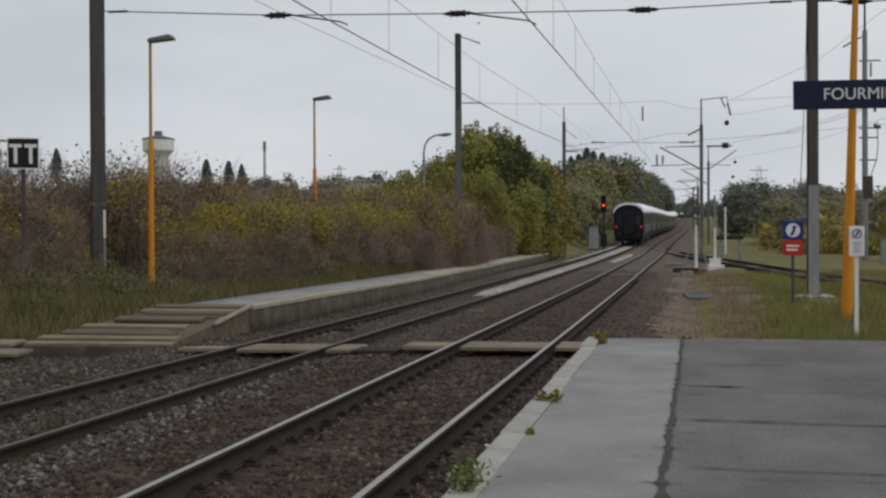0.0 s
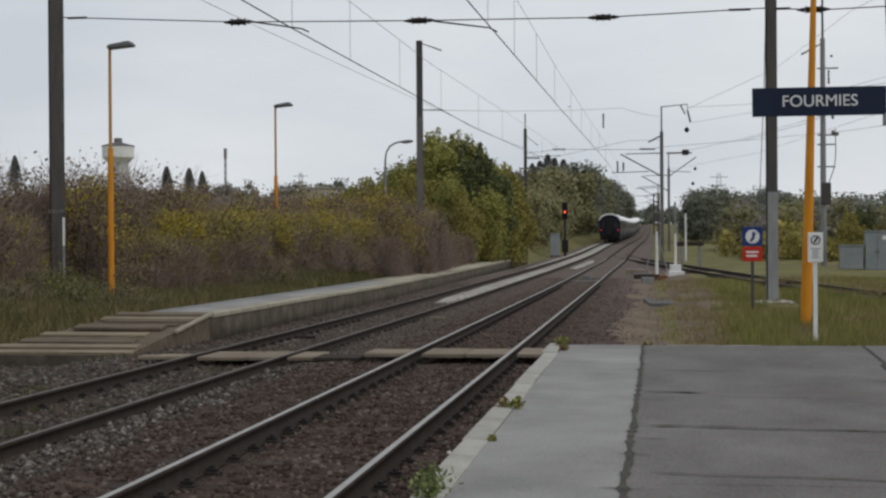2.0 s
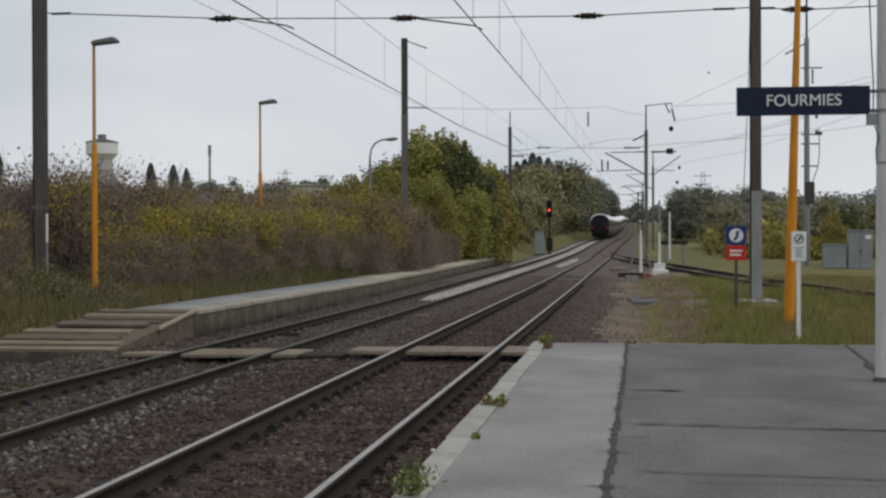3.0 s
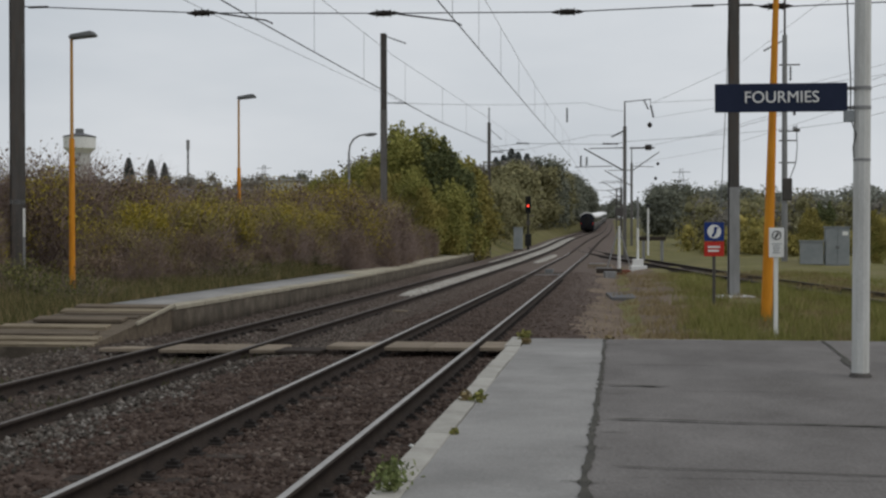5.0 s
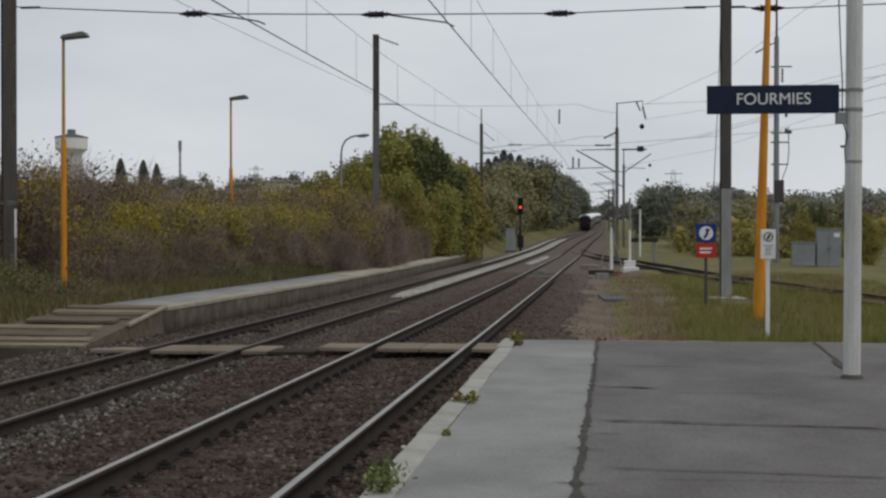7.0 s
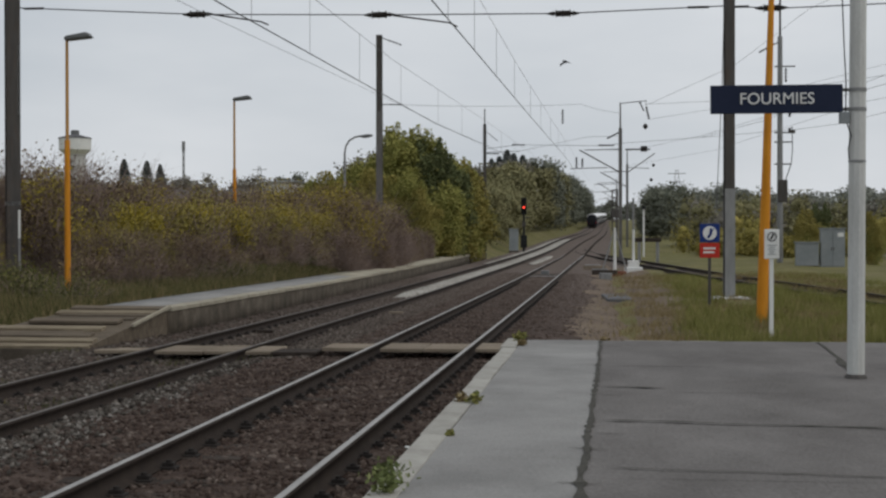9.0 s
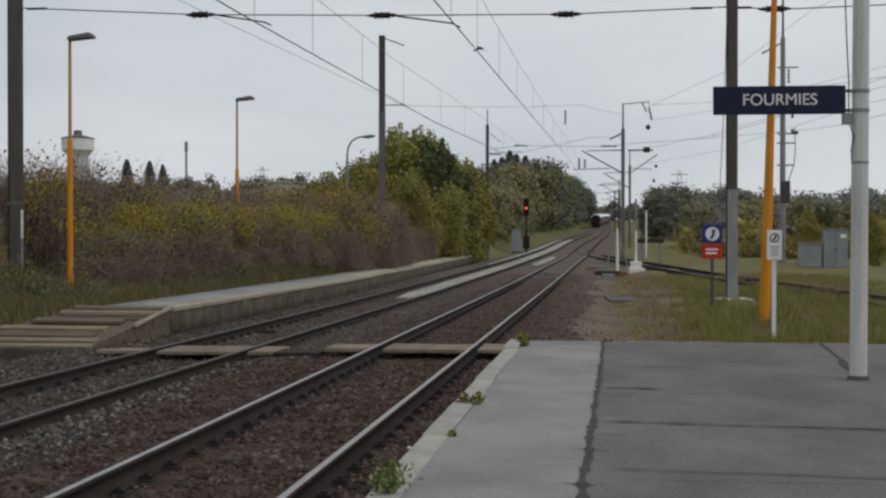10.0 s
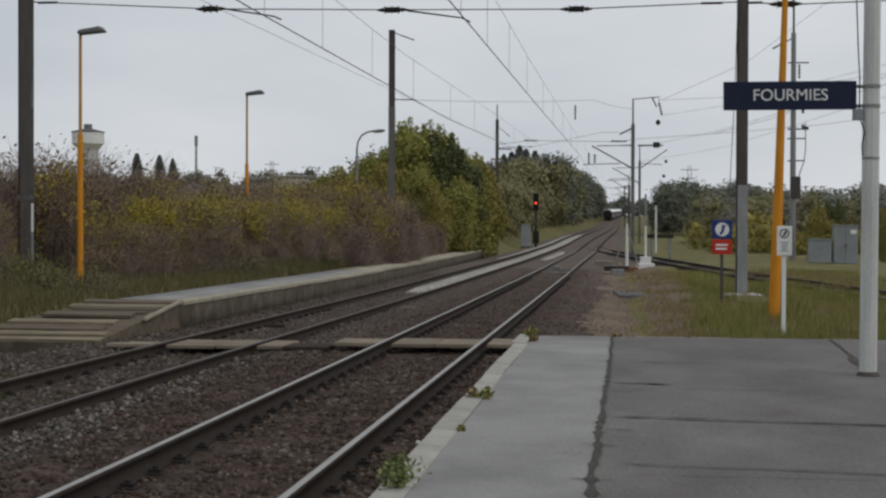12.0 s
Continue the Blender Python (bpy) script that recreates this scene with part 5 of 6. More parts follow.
def wood(name, label, trees, leaves, size, material, seed, slim=0.3, lobes=16, fuzz=1.5):
    """Far woodland: crowns of many leafy lobes run together. trees: x, y, height of each; leaves: on each tree."""
    g = np.random.default_rng(seed)
    trees = np.array(trees, float)
    t = np.repeat(np.arange(len(trees)), lobes)
    k = len(t)
    h = trees[t, 2]
    up = g.uniform(0.12, 0.86, k)
    wide = slim * h * np.sqrt(np.clip(1 - (np.abs(up - 0.42) / 0.52) ** 2, 0.05, 1))
    a, q = g.uniform(0, 6.28, k), np.sqrt(g.random(k)) * 0.75
    lobe = slim * h * g.uniform(0.2, 0.5, k)
    mid = np.stack([trees[t, 0] + wide * q * np.cos(a), trees[t, 1] + wide * q * np.sin(a), ground_height(trees[t, 0], trees[t, 1]) + h * up], 1)
    n = leaves * len(trees)
    pick = g.integers(0, k, n)
    d = np.clip(g.normal(size=(n, 3)), -1.8, 1.8) * 0.42 * fuzz
    p = mid[pick] + d * lobe[pick][:, None]
    vs, fs = leaf_skin(p, d / np.linalg.norm(d, axis=1, keepdims=True), size)
    u, v = np.meshgrid(np.linspace(0, 2 * np.pi, 7), np.linspace(0, np.pi, 5))
    ball = np.stack([np.cos(u) * np.sin(v), np.sin(u) * np.sin(v), np.cos(v)], -1).reshape(-1, 3)
    i = np.arange(35).reshape(5, 7)
    f = np.stack([i[:-1, :-1], i[1:, :-1], i[1:, 1:], i[:-1, 1:]], -1).reshape(-1, 4)
    hearts = mid[:, None] + ball[None] * lobe[:, None, None] * 0.45 * g.uniform(0.75, 1.2, (k, 35, 1))
    fs2 = (f[None] + 35 * np.arange(k)[:, None, None]).reshape(-1, 4) + len(vs)
    return tagged(raw(name, np.concatenate([vs, hearts.reshape(-1, 3)]), np.concatenate([fs, fs2]), material), label, "woodland", kind="stuff")


def scatter(x0, x1, y0, y1, n, h, seed, rough=0.2):
    g = np.random.default_rng(seed)
    return np.stack([g.uniform(x0, x1, n), g.uniform(y0, y1, n), h * g.uniform(1 - rough, 1 + rough * 0.5, n)], 1)


def along(y0, y1, step, off, spread, tops, seed):
    """Trees beside the far track; tops: (y, height above rail level) at some places."""
    g = np.random.default_rng(seed)
    y = np.arange(y0, y1, step) + g.uniform(-2, 2, len(np.arange(y0, y1, step)))
    x = far_x(y) - off - spread * g.random(len(y))
    top = np.interp(y, [q[0] for q in tops], [q[1] for q in tops])
    return np.stack([x, y, (top - ground_height(x, y)) * g.uniform(0.86, 1.03, len(y))], 1)


TALL = ((180, 11.5), (200, 13), (260, 16.6), (360, 19.8), (450, 21.9), (550, 23.7), (650, 24.8))
wood("hillside_wood", "tall grey-brown wood in early leaf on the hillside", scatter(-40, -13, 212, 262, 60, 12, 3), 1300, 0.3, WOODS_BROWN, 3, 0.3, 12)
wood("dark_hill_trees", "dark rounded evergreen tops over the wood", [(-11.0, 262, 14.2), (-12.6, 258, 14.6), (-14.2, 262, 13.9), (-15.6, 256, 13.2), (-17.2, 250, 12.6), (-10.4, 272, 14.6)], 2600, 0.28, WOODS_DARK, 13, 0.24, 24)
wood("lineside_wood", "olive bushes and small trees along the line", scatter(-15, -10.4, 122, 178, 80, 5.4, 4, 0.5), 950, 0.13, WOODS, 4, 0.4, 14, 1.6)
wood("tall_lineside_wood", "tall trees close beside the far track", along(182, 330, 4.0, 6.4, 4.5, TALL, 14), 2400, 0.26, WOODS, 14, 0.26)
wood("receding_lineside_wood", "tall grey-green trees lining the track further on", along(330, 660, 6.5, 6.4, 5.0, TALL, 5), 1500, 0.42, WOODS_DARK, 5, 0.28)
wood("end_wood", "trees tinted pale for haze where the line disappears", scatter(-60, 160, 900, 1150, 110, 14, 25), 260, 1.2, WOODS_FAR, 25, 0.3, 6)
wood("trees_by_the_bend", "rounded trees in early leaf beside the onward track", scatter(5.2, 11.5, 190, 215, 16, 7.8, 36, 0.2), 1700, 0.17, WOODS_DARK, 36, 0.34, 24, 1.5)
wood("right_thicket", "dull olive thicket behind the branch track", scatter(8.5, 44, 120, 150, 75, 4.5, 6, 0.5), 1200, 0.13, WOODS, 6, 0.45, 14, 1.6)
wood("right_bare_thicket", "grey-brown leafless scrub in the thicket", scatter(8.0, 44, 116, 150, 65, 4.6, 46, 0.5), 1000, 0.14, WOODS_BROWN, 46, 0.45, 14, 1.6)
wood("right_low_scrub", "low olive scrub at the thicket foot", scatter(6.8, 40, 104, 120, 80, 2.6, 16, 0.6), 900, 0.09, LEAF_OLIVE, 16, 0.6, 12, 1.8)
wood("right_far_wood", "dark wooded skyline tinted grey for haze", scatter(9, 90, 240, 300, 110, 9.0, 7, 0.2), 800, 0.28, WOODS_FAR, 7, 0.36, 10)
wood("right_horizon_wood", "wooded ridge further off, tinted grey for haze", scatter(30, 260, 380, 520, 120, 11.5, 27), 260, 0.75, WOODS_FAR, 27, 0.4, 6)
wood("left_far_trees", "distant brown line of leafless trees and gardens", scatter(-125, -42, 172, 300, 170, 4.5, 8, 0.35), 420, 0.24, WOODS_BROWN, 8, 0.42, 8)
wood("dark_garden_trees", "three dark round trees over the far roofs", [(-44.9, 190, 6.4), (-43.3, 191, 6.7), (-46.4, 193, 5.2)], 1200, 0.2, WOODS_DARK, 9, 0.3)


def tuft_field(name, n, place, length, material, label):
    p = place(n)
    n = len(p)
    a = rng.uniform(0, 6.28, n)
    lean = rng.uniform(0.1, 0.7, n) * length
    ln = length * rng.uniform(0.4, 1.25, n)
    w = 0.004 + 0.006 * rng.random(n)
    c, s = np.cos(a), np.sin(a)
    b = rng.uniform(0, 6.28, n)
    tip = p + np.stack([c * lean, s * lean, ln], 1)
    off = np.stack([np.cos(b) * w, np.sin(b) * w, np.zeros(n)], 1)
    vs = np.stack([p - off, p + off, tip], 1).reshape(-1, 3)
    return tagged(raw(name, vs, np.arange(3 * n).reshape(n, 3), material), label, "grass", kind="stuff")


def right_grass(n):
    y = 20.2 + 45 * rng.random(n) ** 1.8
    x = rng.uniform(0.6, 9.5, n) + 0.02 * (y - 20)
    keep = (np.hypot((x - 3.3) / 0.8, (y - 37.6) / 2.8) > 1) & (np.abs(x - branch_x(y)) > 0.82) & (rng.random(n) < np.clip((x - 1.1) / 1.5, 0.04, 1) * (0.16 + 0.84 * (np.sin(x * 2.1 + y * 0.7) + np.sin(y * 1.3 - x) + 0.8 * np.sin(3.7 * x - 1.9 * y) > -0.1)))
    x, y = x[keep], y[keep]
    return np.stack([x, y, ground_height(x, y)], 1)


def left_grass(n):
    y = 22 + 40 * rng.random(n) ** 1.3
    front = np.interp(y, [22, 26, 60, 80], [-11.8, -10.6, -10.0, -10.1])
    back = np.interp(y, [30, 36, 50, 58, 80], [-19.5, -16.4, -12.6, -11.2, -11.4])
    x = front + (back - front) * rng.random(n)
    return np.stack([x, y, ground_height(x, y)], 1)


tuft_field("grass_by_signs", 90000, right_grass, 0.22, BLADE, "long green grass round the sign posts")
tuft_field("dry_grass_by_signs", 80000, lambda n: right_grass(n) - np.array([1.2, 0, -0.03]), 0.16, DRY, "dry straw-coloured grass on bare earth")
def tall_clumps(n):
    g = np.random.default_rng(77)
    cy = 20.3 + 26 * g.random(90) ** 1.5
    cx = 1.3 + 0.03 * (cy - 20) + 6.5 * g.random(90)
    i = g.integers(0, 90, n)
    x, y = cx[i] + g.normal(size=n) * 0.22, cy[i] + g.normal(size=n) * 0.3
    keep = (y > 20.2) & (np.abs(x - branch_x(y)) > 0.85) & (np.hypot((x - 3.3) / 0.8, (y - 37.6) / 2.8) > 1)
    return np.stack([x, y, ground_height(x, y)], 1)[keep]


def bed_weeds(n):
    g = np.random.default_rng(91)
    cy = 9.5 + 14 * g.random(34)
    cx = np.where(g.random(34) < 0.3, g.uniform(-10.4, -8.4, 34), g.uniform(-7.9, -5.0, 34)) - 0.02 * cy
    i = g.integers(0, 34, n)
    x, y = cx[i] + g.normal(size=n) * 0.12, cy[i] + g.normal(size=n) * 0.2
    return np.stack([x, y, bed_z(x, y)], 1)


tuft_field("weeds_on_ballast", 1700, bed_weeds, 0.085, NETTLE, "sparse dull green weeds among the ballast stones")
tuft_field("tall_grass_clumps", 26000, tall_clumps, 0.36, BLADE, "taller clumps of green grass beyond the platform end")
tuft_field("grass_under_hedge", 70000, left_grass, 0.32, NETTLE, "nettles and grass at the hedge foot, darkened for shade")
tuft_field("dry_grass_under_hedge", 46000, left_grass, 0.3, DRY, "dry grass at the foot of the hedge")


# ---- the train ----
def coach(rear):
    """One carriage, its middle at the origin, y ahead, wheels on z = 0."""
    s = thing("rear_carriage" if rear else "carriage", "dark passenger carriage with white roof and red tail lamps" if rear else "dark passenger carriage with a white rounded roof", "railway carriage", Matrix(), "carriages of the train")
    half = 12.0
    side = [(-1.36, 1.0), (-1.42, 1.3), (-1.42, 3.1)]
    body = side + [(-x, z) for x, z in reversed(side)]
    def loft(prof, y0, y1, mat, name, parent, smooth=False):
        bm = B()
        a = [bm.verts.new((x, y0, z)) for x, z in prof]
        b = [bm.verts.new((x, y1, z)) for x, z in prof]
        n = len(prof)
        for i in range(n):
            bm.faces.new((a[i], a[(i + 1) % n], b[(i + 1) % n], b[i]))
        bm.faces.new(a[::-1])
        bm.faces.new(b)
        bmesh.ops.recalc_face_normals(bm, faces=bm.faces[:])
        return part(name, bm, mat, parent, smooth=smooth)
    loft(body, -half, half, COACH_SIDE, "body", s)
    arc = [(1.46 * math.cos(a), 3.1 + 0.95 * math.sin(a)) for a in np.linspace(math.pi, 0, 13)]
    loft(arc, -half - (0.16 if rear else 0.05), half + 0.05, ROOF_WHITE, "roof", s)
    loft([(-1.3, 0.4), (-1.34, 0.98), (1.34, 0.98), (1.3, 0.4)], -half + 0.3, half - 0.3, COACH_DARK, "underframe", s)
    wm = dm = None
    for sx in (-1.43, 1.43):
        for i in range(9):
            y = -9.2 + 2.3 * i
            if wm is None:
                o = part("window", box(B(), -0.015, 0.015, -0.8, 0.8, 2.0, 2.85, 0.01), GLASS, s)
                wm = o.data
            else:
                o = new("window", wm)
                o.parent = s
            o.matrix_basis = pose(sx, y, 0)
        for y in (-11.3, 11.3):
            if dm is None:
                o = part("door", box(B(), -0.015, 0.015, -0.4, 0.4, 1.15, 2.95, 0.01), COACH_DARK, s)
                dm = o.data
            else:
                o = new("door", dm)
                o.parent = s
            o.matrix_basis = pose(sx, y, 0)
    for y in (-8.5, 8.5):
        bogie = part("bogie", box(B(), -1.05, 1.05, y - 1.8, y + 1.8, 0.42, 0.62, 0.03), COACH_DARK, s)
        for dy in (-1.25, 1.25):
            for x in (-0.75, 0.75):
                part("wheel", rod(B(), (x - 0.06, y + dy, 0.46), (x + 0.06, y + dy, 0.46), 0.46, n=20), IRON, bogie)
    if rear:
        end = [(-1.36, 0.98)] + [(-1.4, 1.3), (-1.4, 2.9)] + [(1.34 * math.cos(a), 3.02 + 0.82 * math.sin(a)) for a in np.linspace(math.pi, 0, 13)] + [(1.4, 2.9), (1.4, 1.3), (1.36, 0.98)]
        e = loft(end, -half - 0.19, -half - 0.055, COACH_DARK, "end_wall", s)
        part("gangway", box(B(), -0.5, 0.5, -half - 0.36, -half - 0.19, 1.05, 3.2, 0.06), BLACK, e, "black gangway bellows")
        for x in (-0.85, 0.85):
            part("end_window", box(B(), x - 0.2, x + 0.2, -half - 0.205, -half - 0.19, 2.0, 2.8, 0.004), GLASS, e)
            part("buffer", rod(B(), (x, -half - 0.6, 1.05), (x, -half - 0.1, 1.05), 0.2, 0.12, 16), IRON, s)
        for x in (-1.17, 1.17):
            part("tail_lamp", rod(B(), (x, -half - 0.31, 1.75), (x, -half - 0.19, 1.75), 0.085, n=16), TAIL, s, "glowing red tail lamp")
        part("headstock", box(B(), -1.3, 1.3, -half - 0.1, -half + 0.3, 0.6, 1.0, 0.02), BLACK, s)
    else:
        for y in (-half - 0.15, half + 0.15):
            part("gangway", box(B(), -0.5, 0.5, y - 0.14, y + 0.14, 1.05, 3.2, 0.04), BLACK, s)
    return s


COACHES = [coach(True), coach(False)]
for _ in range(9):
    COACHES.append(copy_thing(COACHES[1], Matrix()))
# seconds, distance of the train's last wall from the camera
TRAIN = [(0, 132), (1, 162), (2, 192), (3, 222), (5, 282), (7, 342), (9.5, 417), (12, 492)]


def motions():
    """The train runs away along the far track."""
    ts = [i * 0.5 for i in range(25)]
    for i, c in enumerate(COACHES):
        rows = []
        for t in ts:
            y = float(np.interp(t, [r[0] for r in TRAIN], [r[1] for r in TRAIN])) + 12.2 + 24.6 * i
            dx = (far_x(y + 8) - far_x(y - 8)) / 16
            dz = (far_z(y + 8) - far_z(y - 8)) / 16
            rows.append((t, pose(float(far_x(y)), y, float(far_z(y)), math.degrees(math.atan(dz)), 0, -math.degrees(math.atan(dx)))))
        walk(c, rows)
    fly()


# ---- signals, cabinets and far things ----
def tt_board():
    s = thing("electric_stop_board", "black square board with white double T letters", "railway sign", pose(-17.0, 33.6, 0.2, 0, 0, 24))
    part("post", box(B(), -0.05, 0.05, 0.03, 0.1, 0, 3.35, 0.006), STEEL, s)
    part("post", box(B(), -0.75, -0.37, -0.0, 0.04, 3.98, 4.03, 0.004), STEEL_PALE, s, "short side arm")
    p = part("panel", box(B(), -0.385, 0.385, -0.02, 0.02, 3.3, 4.07, 0.006), BLACK, s)
    part("border", box(box(box(box(B(), -0.4, 0.4, -0.03, 0.0, 4.065, 4.09), -0.4, 0.4, -0.03, 0.0, 3.28, 3.305), -0.4, -0.375, -0.03, 0.0, 3.305, 4.065), 0.375, 0.4, -0.03, 0.0, 3.305, 4.065), WHITE, p, "thin white border")
    for x in (-0.19, 0.19):
        part("letter_t", box(box(B(), x - 0.155, x + 0.155, -0.028, -0.018, 3.84, 3.93), x - 0.045, x + 0.045, -0.028, -0.018, 3.42, 3.84), WHITE, p, "white letter T")
    return s


tt_board()


def line_signal():
    z0 = 0.25
    s = thing("railway_signal", "black colour light signal showing red", "railway signal", pose(-7.05, 120, z0, 0, 0, 3))
    part("mast", rod(B(), (0, 0, 0), (0, 0, 3.6), 0.11, 0.09, 12), BLACK, s)
    h = part("signal_head", box(B(), -0.24, 0.24, -0.06, 0.06, 3.35, 4.85, 0.05), BLACK, s, "black signal back board")
    for z in (4.5, 4.0, 3.6):
        on = z == 4.0
        part("lens", rod(B(), (0, -0.12, z), (0, -0.05, z), 0.095 if on else 0.09, n=18), SIGNAL_RED if on else BLACK, h, "lit red lens" if on else "dark unlit lens")
        bm = B()
        bmesh.ops.create_cone(bm, cap_ends=False, segments=16, radius1=0.19, radius2=0.19, depth=0.2, matrix=pose(0, -0.16, z + 0.03, 90, 0, 0))
        bmesh.ops.delete(bm, geom=[f for f in bm.faces if f.calc_center_median().z < z + 0.02], context="FACES")
        bmesh.ops.solidify(bm, geom=bm.faces[:], thickness=0.012)
        part("hood", bm, BLACK, h)
    part("lower_box", box(B(), -0.28, 0.28, -0.15, 0.15, 0.5, 1.6, 0.03), BLACK, s)
    part("plate", box(B(), -0.16, 0.16, -0.14, -0.11, 2.35, 2.75, 0.01), STEEL, s)
    part("step_arm", box(B(), 0.0, 0.55, -0.03, 0.03, 3.1, 3.18, 0.01), STEEL, s)
    return s


line_signal()


def cabinet(name, label, m, w, d, h, door=True):
    s = thing(name, label, "cabinet", m)
    part("plinth", box(B(), -w / 2 - 0.04, w / 2 + 0.04, -d / 2 - 0.04, d / 2 + 0.04, -0.3, 0.08, 0.01), CONCRETE, s)
    part("body", box(B(), -w / 2, w / 2, -d / 2, d / 2, 0.08, h - 0.06, 0.015), GREY_PAINT, s)
    part("roof", box(B(), -w / 2 - 0.06, w / 2 + 0.06, -d / 2 - 0.06, d / 2 + 0.06, h - 0.06, h, 0.015), GREY_PAINT, s)
    if door:
        for x in (-w / 4, w / 4):
            dr = part("door", box(B(), x - w / 4 + 0.02, x + w / 4 - 0.02, -d / 2 - 0.025, -d / 2, 0.16, h - 0.14, 0.008), GREY_PAINT, s)
            part("handle", box(B(), x * 0.2 - 0.02, x * 0.2 + 0.02, -d / 2 - 0.05, -d / 2 - 0.025, h * 0.45, h * 0.53, 0.004), STEEL, dr)
        part("notice", box(B(), w * 0.2, w * 0.2 + 0.32, -d / 2 - 0.032, -d / 2 - 0.022, h - 0.5, h - 0.28, 0.003), WHITE, s, "small white notice plate")
    return s


cabinet("relay_cabinet", "tall grey steel relay cabinet with two doors", pose(12.68, 80.05, -0.12, 0, 0, -4), 1.32, 0.8, 2.3)
cabinet("low_cabinet", "low grey steel cabinet beside the tall one", pose(11.26, 79.9, -0.02, 0, 0, -4), 1.25, 0.7, 1.42, False)
cabinet("signal_cabinet", "small pale grey cabinet beside the signal", pose(-7.75, 117.5, 0.45), 0.75, 0.5, 1.95, False)


def ladder_signal():
    s = thing("shunting_signal", "white braced post with a grey ladder frame on top", "railway signal", pose(0.45, 69.5, -0.25, 0, 0, 6))
    part("white_post", rod(B(), (0, 0, 0), (0, 0, 2.4), 0.09, 0.055, 14), WHITE, s, smooth=True)
    for x in (-0.62, 0.58):
        part("stay", rod(B(), (x, 0, 0.25), (x * 0.08, 0, 2.2), 0.04, 0.03, 8), STEEL_PALE, s)
    bm = B()
    for x in (-0.13, 0.13):
        box(bm, x - 0.03, x + 0.03, -0.03, 0.03, 2.2, 4.3)
    for i in range(6):
        box(bm, -0.1, 0.1, -0.025, 0.025, 2.3 + 0.39 * i, 2.35 + 0.39 * i)
    part("ladder_frame", bm, STEEL, s)
    part("lamp_box", box(B(), -0.2, 0.2, -0.12, 0.12, 2.9, 3.3, 0.03), STEEL, s)
    part("foot", box(B(), -0.55, 0.55, -0.3, 0.3, 0.0, 0.22, 0.03), surface("rust_red_iron", [(0.12, 0.035, 0.025), (0.2, 0.06, 0.045)], 3, 0.9, 0.3, 40), s, "rusty red iron foot")
    return s


ladder_signal()


def stake(label, m, z1, extra, blocks):
    s = thing("marker_post", label, "post", m, "white posts beside the points")
    part("post", rod(B(), (0, 0, 0), (0, 0, z1), 0.065, 0.058, 12), WHITE, s, smooth=True)
    if extra:
        part("grey_tube", rod(B(), (0, 0, z1), (0, 0, z1 + extra), 0.055, n=10), STEEL_PALE, s)
    else:
        part("cap", rod(B(), (0, 0, z1), (0, 0, z1 + 0.2), 0.15, 0.12, 12), BLACK, s, "black cap")
    if blocks:
        part("upper_block", box(B(), -0.28, 0.28, -0.25, 0.25, 0.12, 0.5, 0.04), WHITE, s, "white concrete block")
        part("lower_block", box(B(), -0.45, 0.45, -0.4, 0.3, -0.3, 0.16, 0.05), WHITE, s, "white concrete block")
    return s


stake("white post with grey tube set in white blocks", pose(1.39, 70.6, 0.0), 2.05, 1.6, True)
stake("white post with a black cap", pose(2.45, 90.9, 0.4), 3.1, 0, False)
b = thing("buffer_beam", "dark timber buffer beam across the old siding", "buffer stop", pose(3.3, 92.5, 0.4, 0, 0, 3))
part("beam", box(B(), -1.4, 0.35, -0.15, 0.15, 0.95, 1.2, 0.03), SLEEPER, b)
for x in (-1.1, 0.1):
    part("upright", box(B(), x - 0.1, x + 0.1, -0.1, 0.1, -0.4, 0.95, 0.02), STEEL_PALE, b)
for x0, x1, y, z in ((-1.15, 0.0, 73.5, 0.05), (-0.6, 0.5, 66.5, -0.02)):
    t_ = thing("loose_sleeper", "weathered sleeper lying beside the points", "sleeper", pose((x0 + x1) / 2, y, z + 0.03, 0, 0, 4), "loose sleepers by the points")
    part("timber", box(B(), -0.6, 0.6, -0.13, 0.13, -0.12, 0.1, 0.015), BOARD if y > 70 else SLEEPER, t_)


def power_pole():
    s = thing("power_pole", "grey power pole with insulators and a transformer box", "utility pole", pose(11.0, 89.9, -0.3))
    part("pole", rod(B(), (0, 0, 0), (0, 0, 14.7), 0.2, 0.15, 14), STEEL_PALE, s, smooth=True)
    part("top_pole", rod(B(), (0, 0, 14.6), (0, 0, 17.6), 0.075, 0.06, 10), STEEL, s)
    part("transformer", box(B(), -0.15, 0.45, -0.3, 0.3, 4.2, 5.6, 0.06), STEEL, s, "dark transformer box")
    for z, ln in ((12.8, 0.95), (9.9, 0.7), (8.6, 0.75), (8.0, 0.75), (6.6, 0.7)):
        part("arm", box(B(), -0.35, ln, -0.05, 0.05, z - 0.04, z + 0.04, 0.01), STEEL, s)
    for x, z0, z1 in ((0.36, 11.8, 12.7), (0.6, 8.6, 8.9), (0.6, 9.6, 9.9)):
        part("insulator", insulator(B(), (x, 0, z0), (x, 0, z1), 0.12, 4), IRON, s)
    part("stay_arm", insulator(rod(B(), (0, 0, 14.4), (-1.32, 0, 13.7), 0.04, 0.04, 8), (-0.6, 0, 14.08), (-1.32, 0, 13.7), 0.1, 4), STEEL, s)
    bm = B()
    pts = [(0.75, 0, 9.0), (0.78, 0, 7.5), (0.7, 0, 6.6), (0.35, 0, 5.6)]
    tube(bm, pts, 0.03)
    part("cable", bm, WIRE, s)
    part("vent_box", box(B(), 0.55, 0.95, -0.1, 0.1, 8.55, 8.75, 0.02), STEEL, s)
    return s


power_pole()


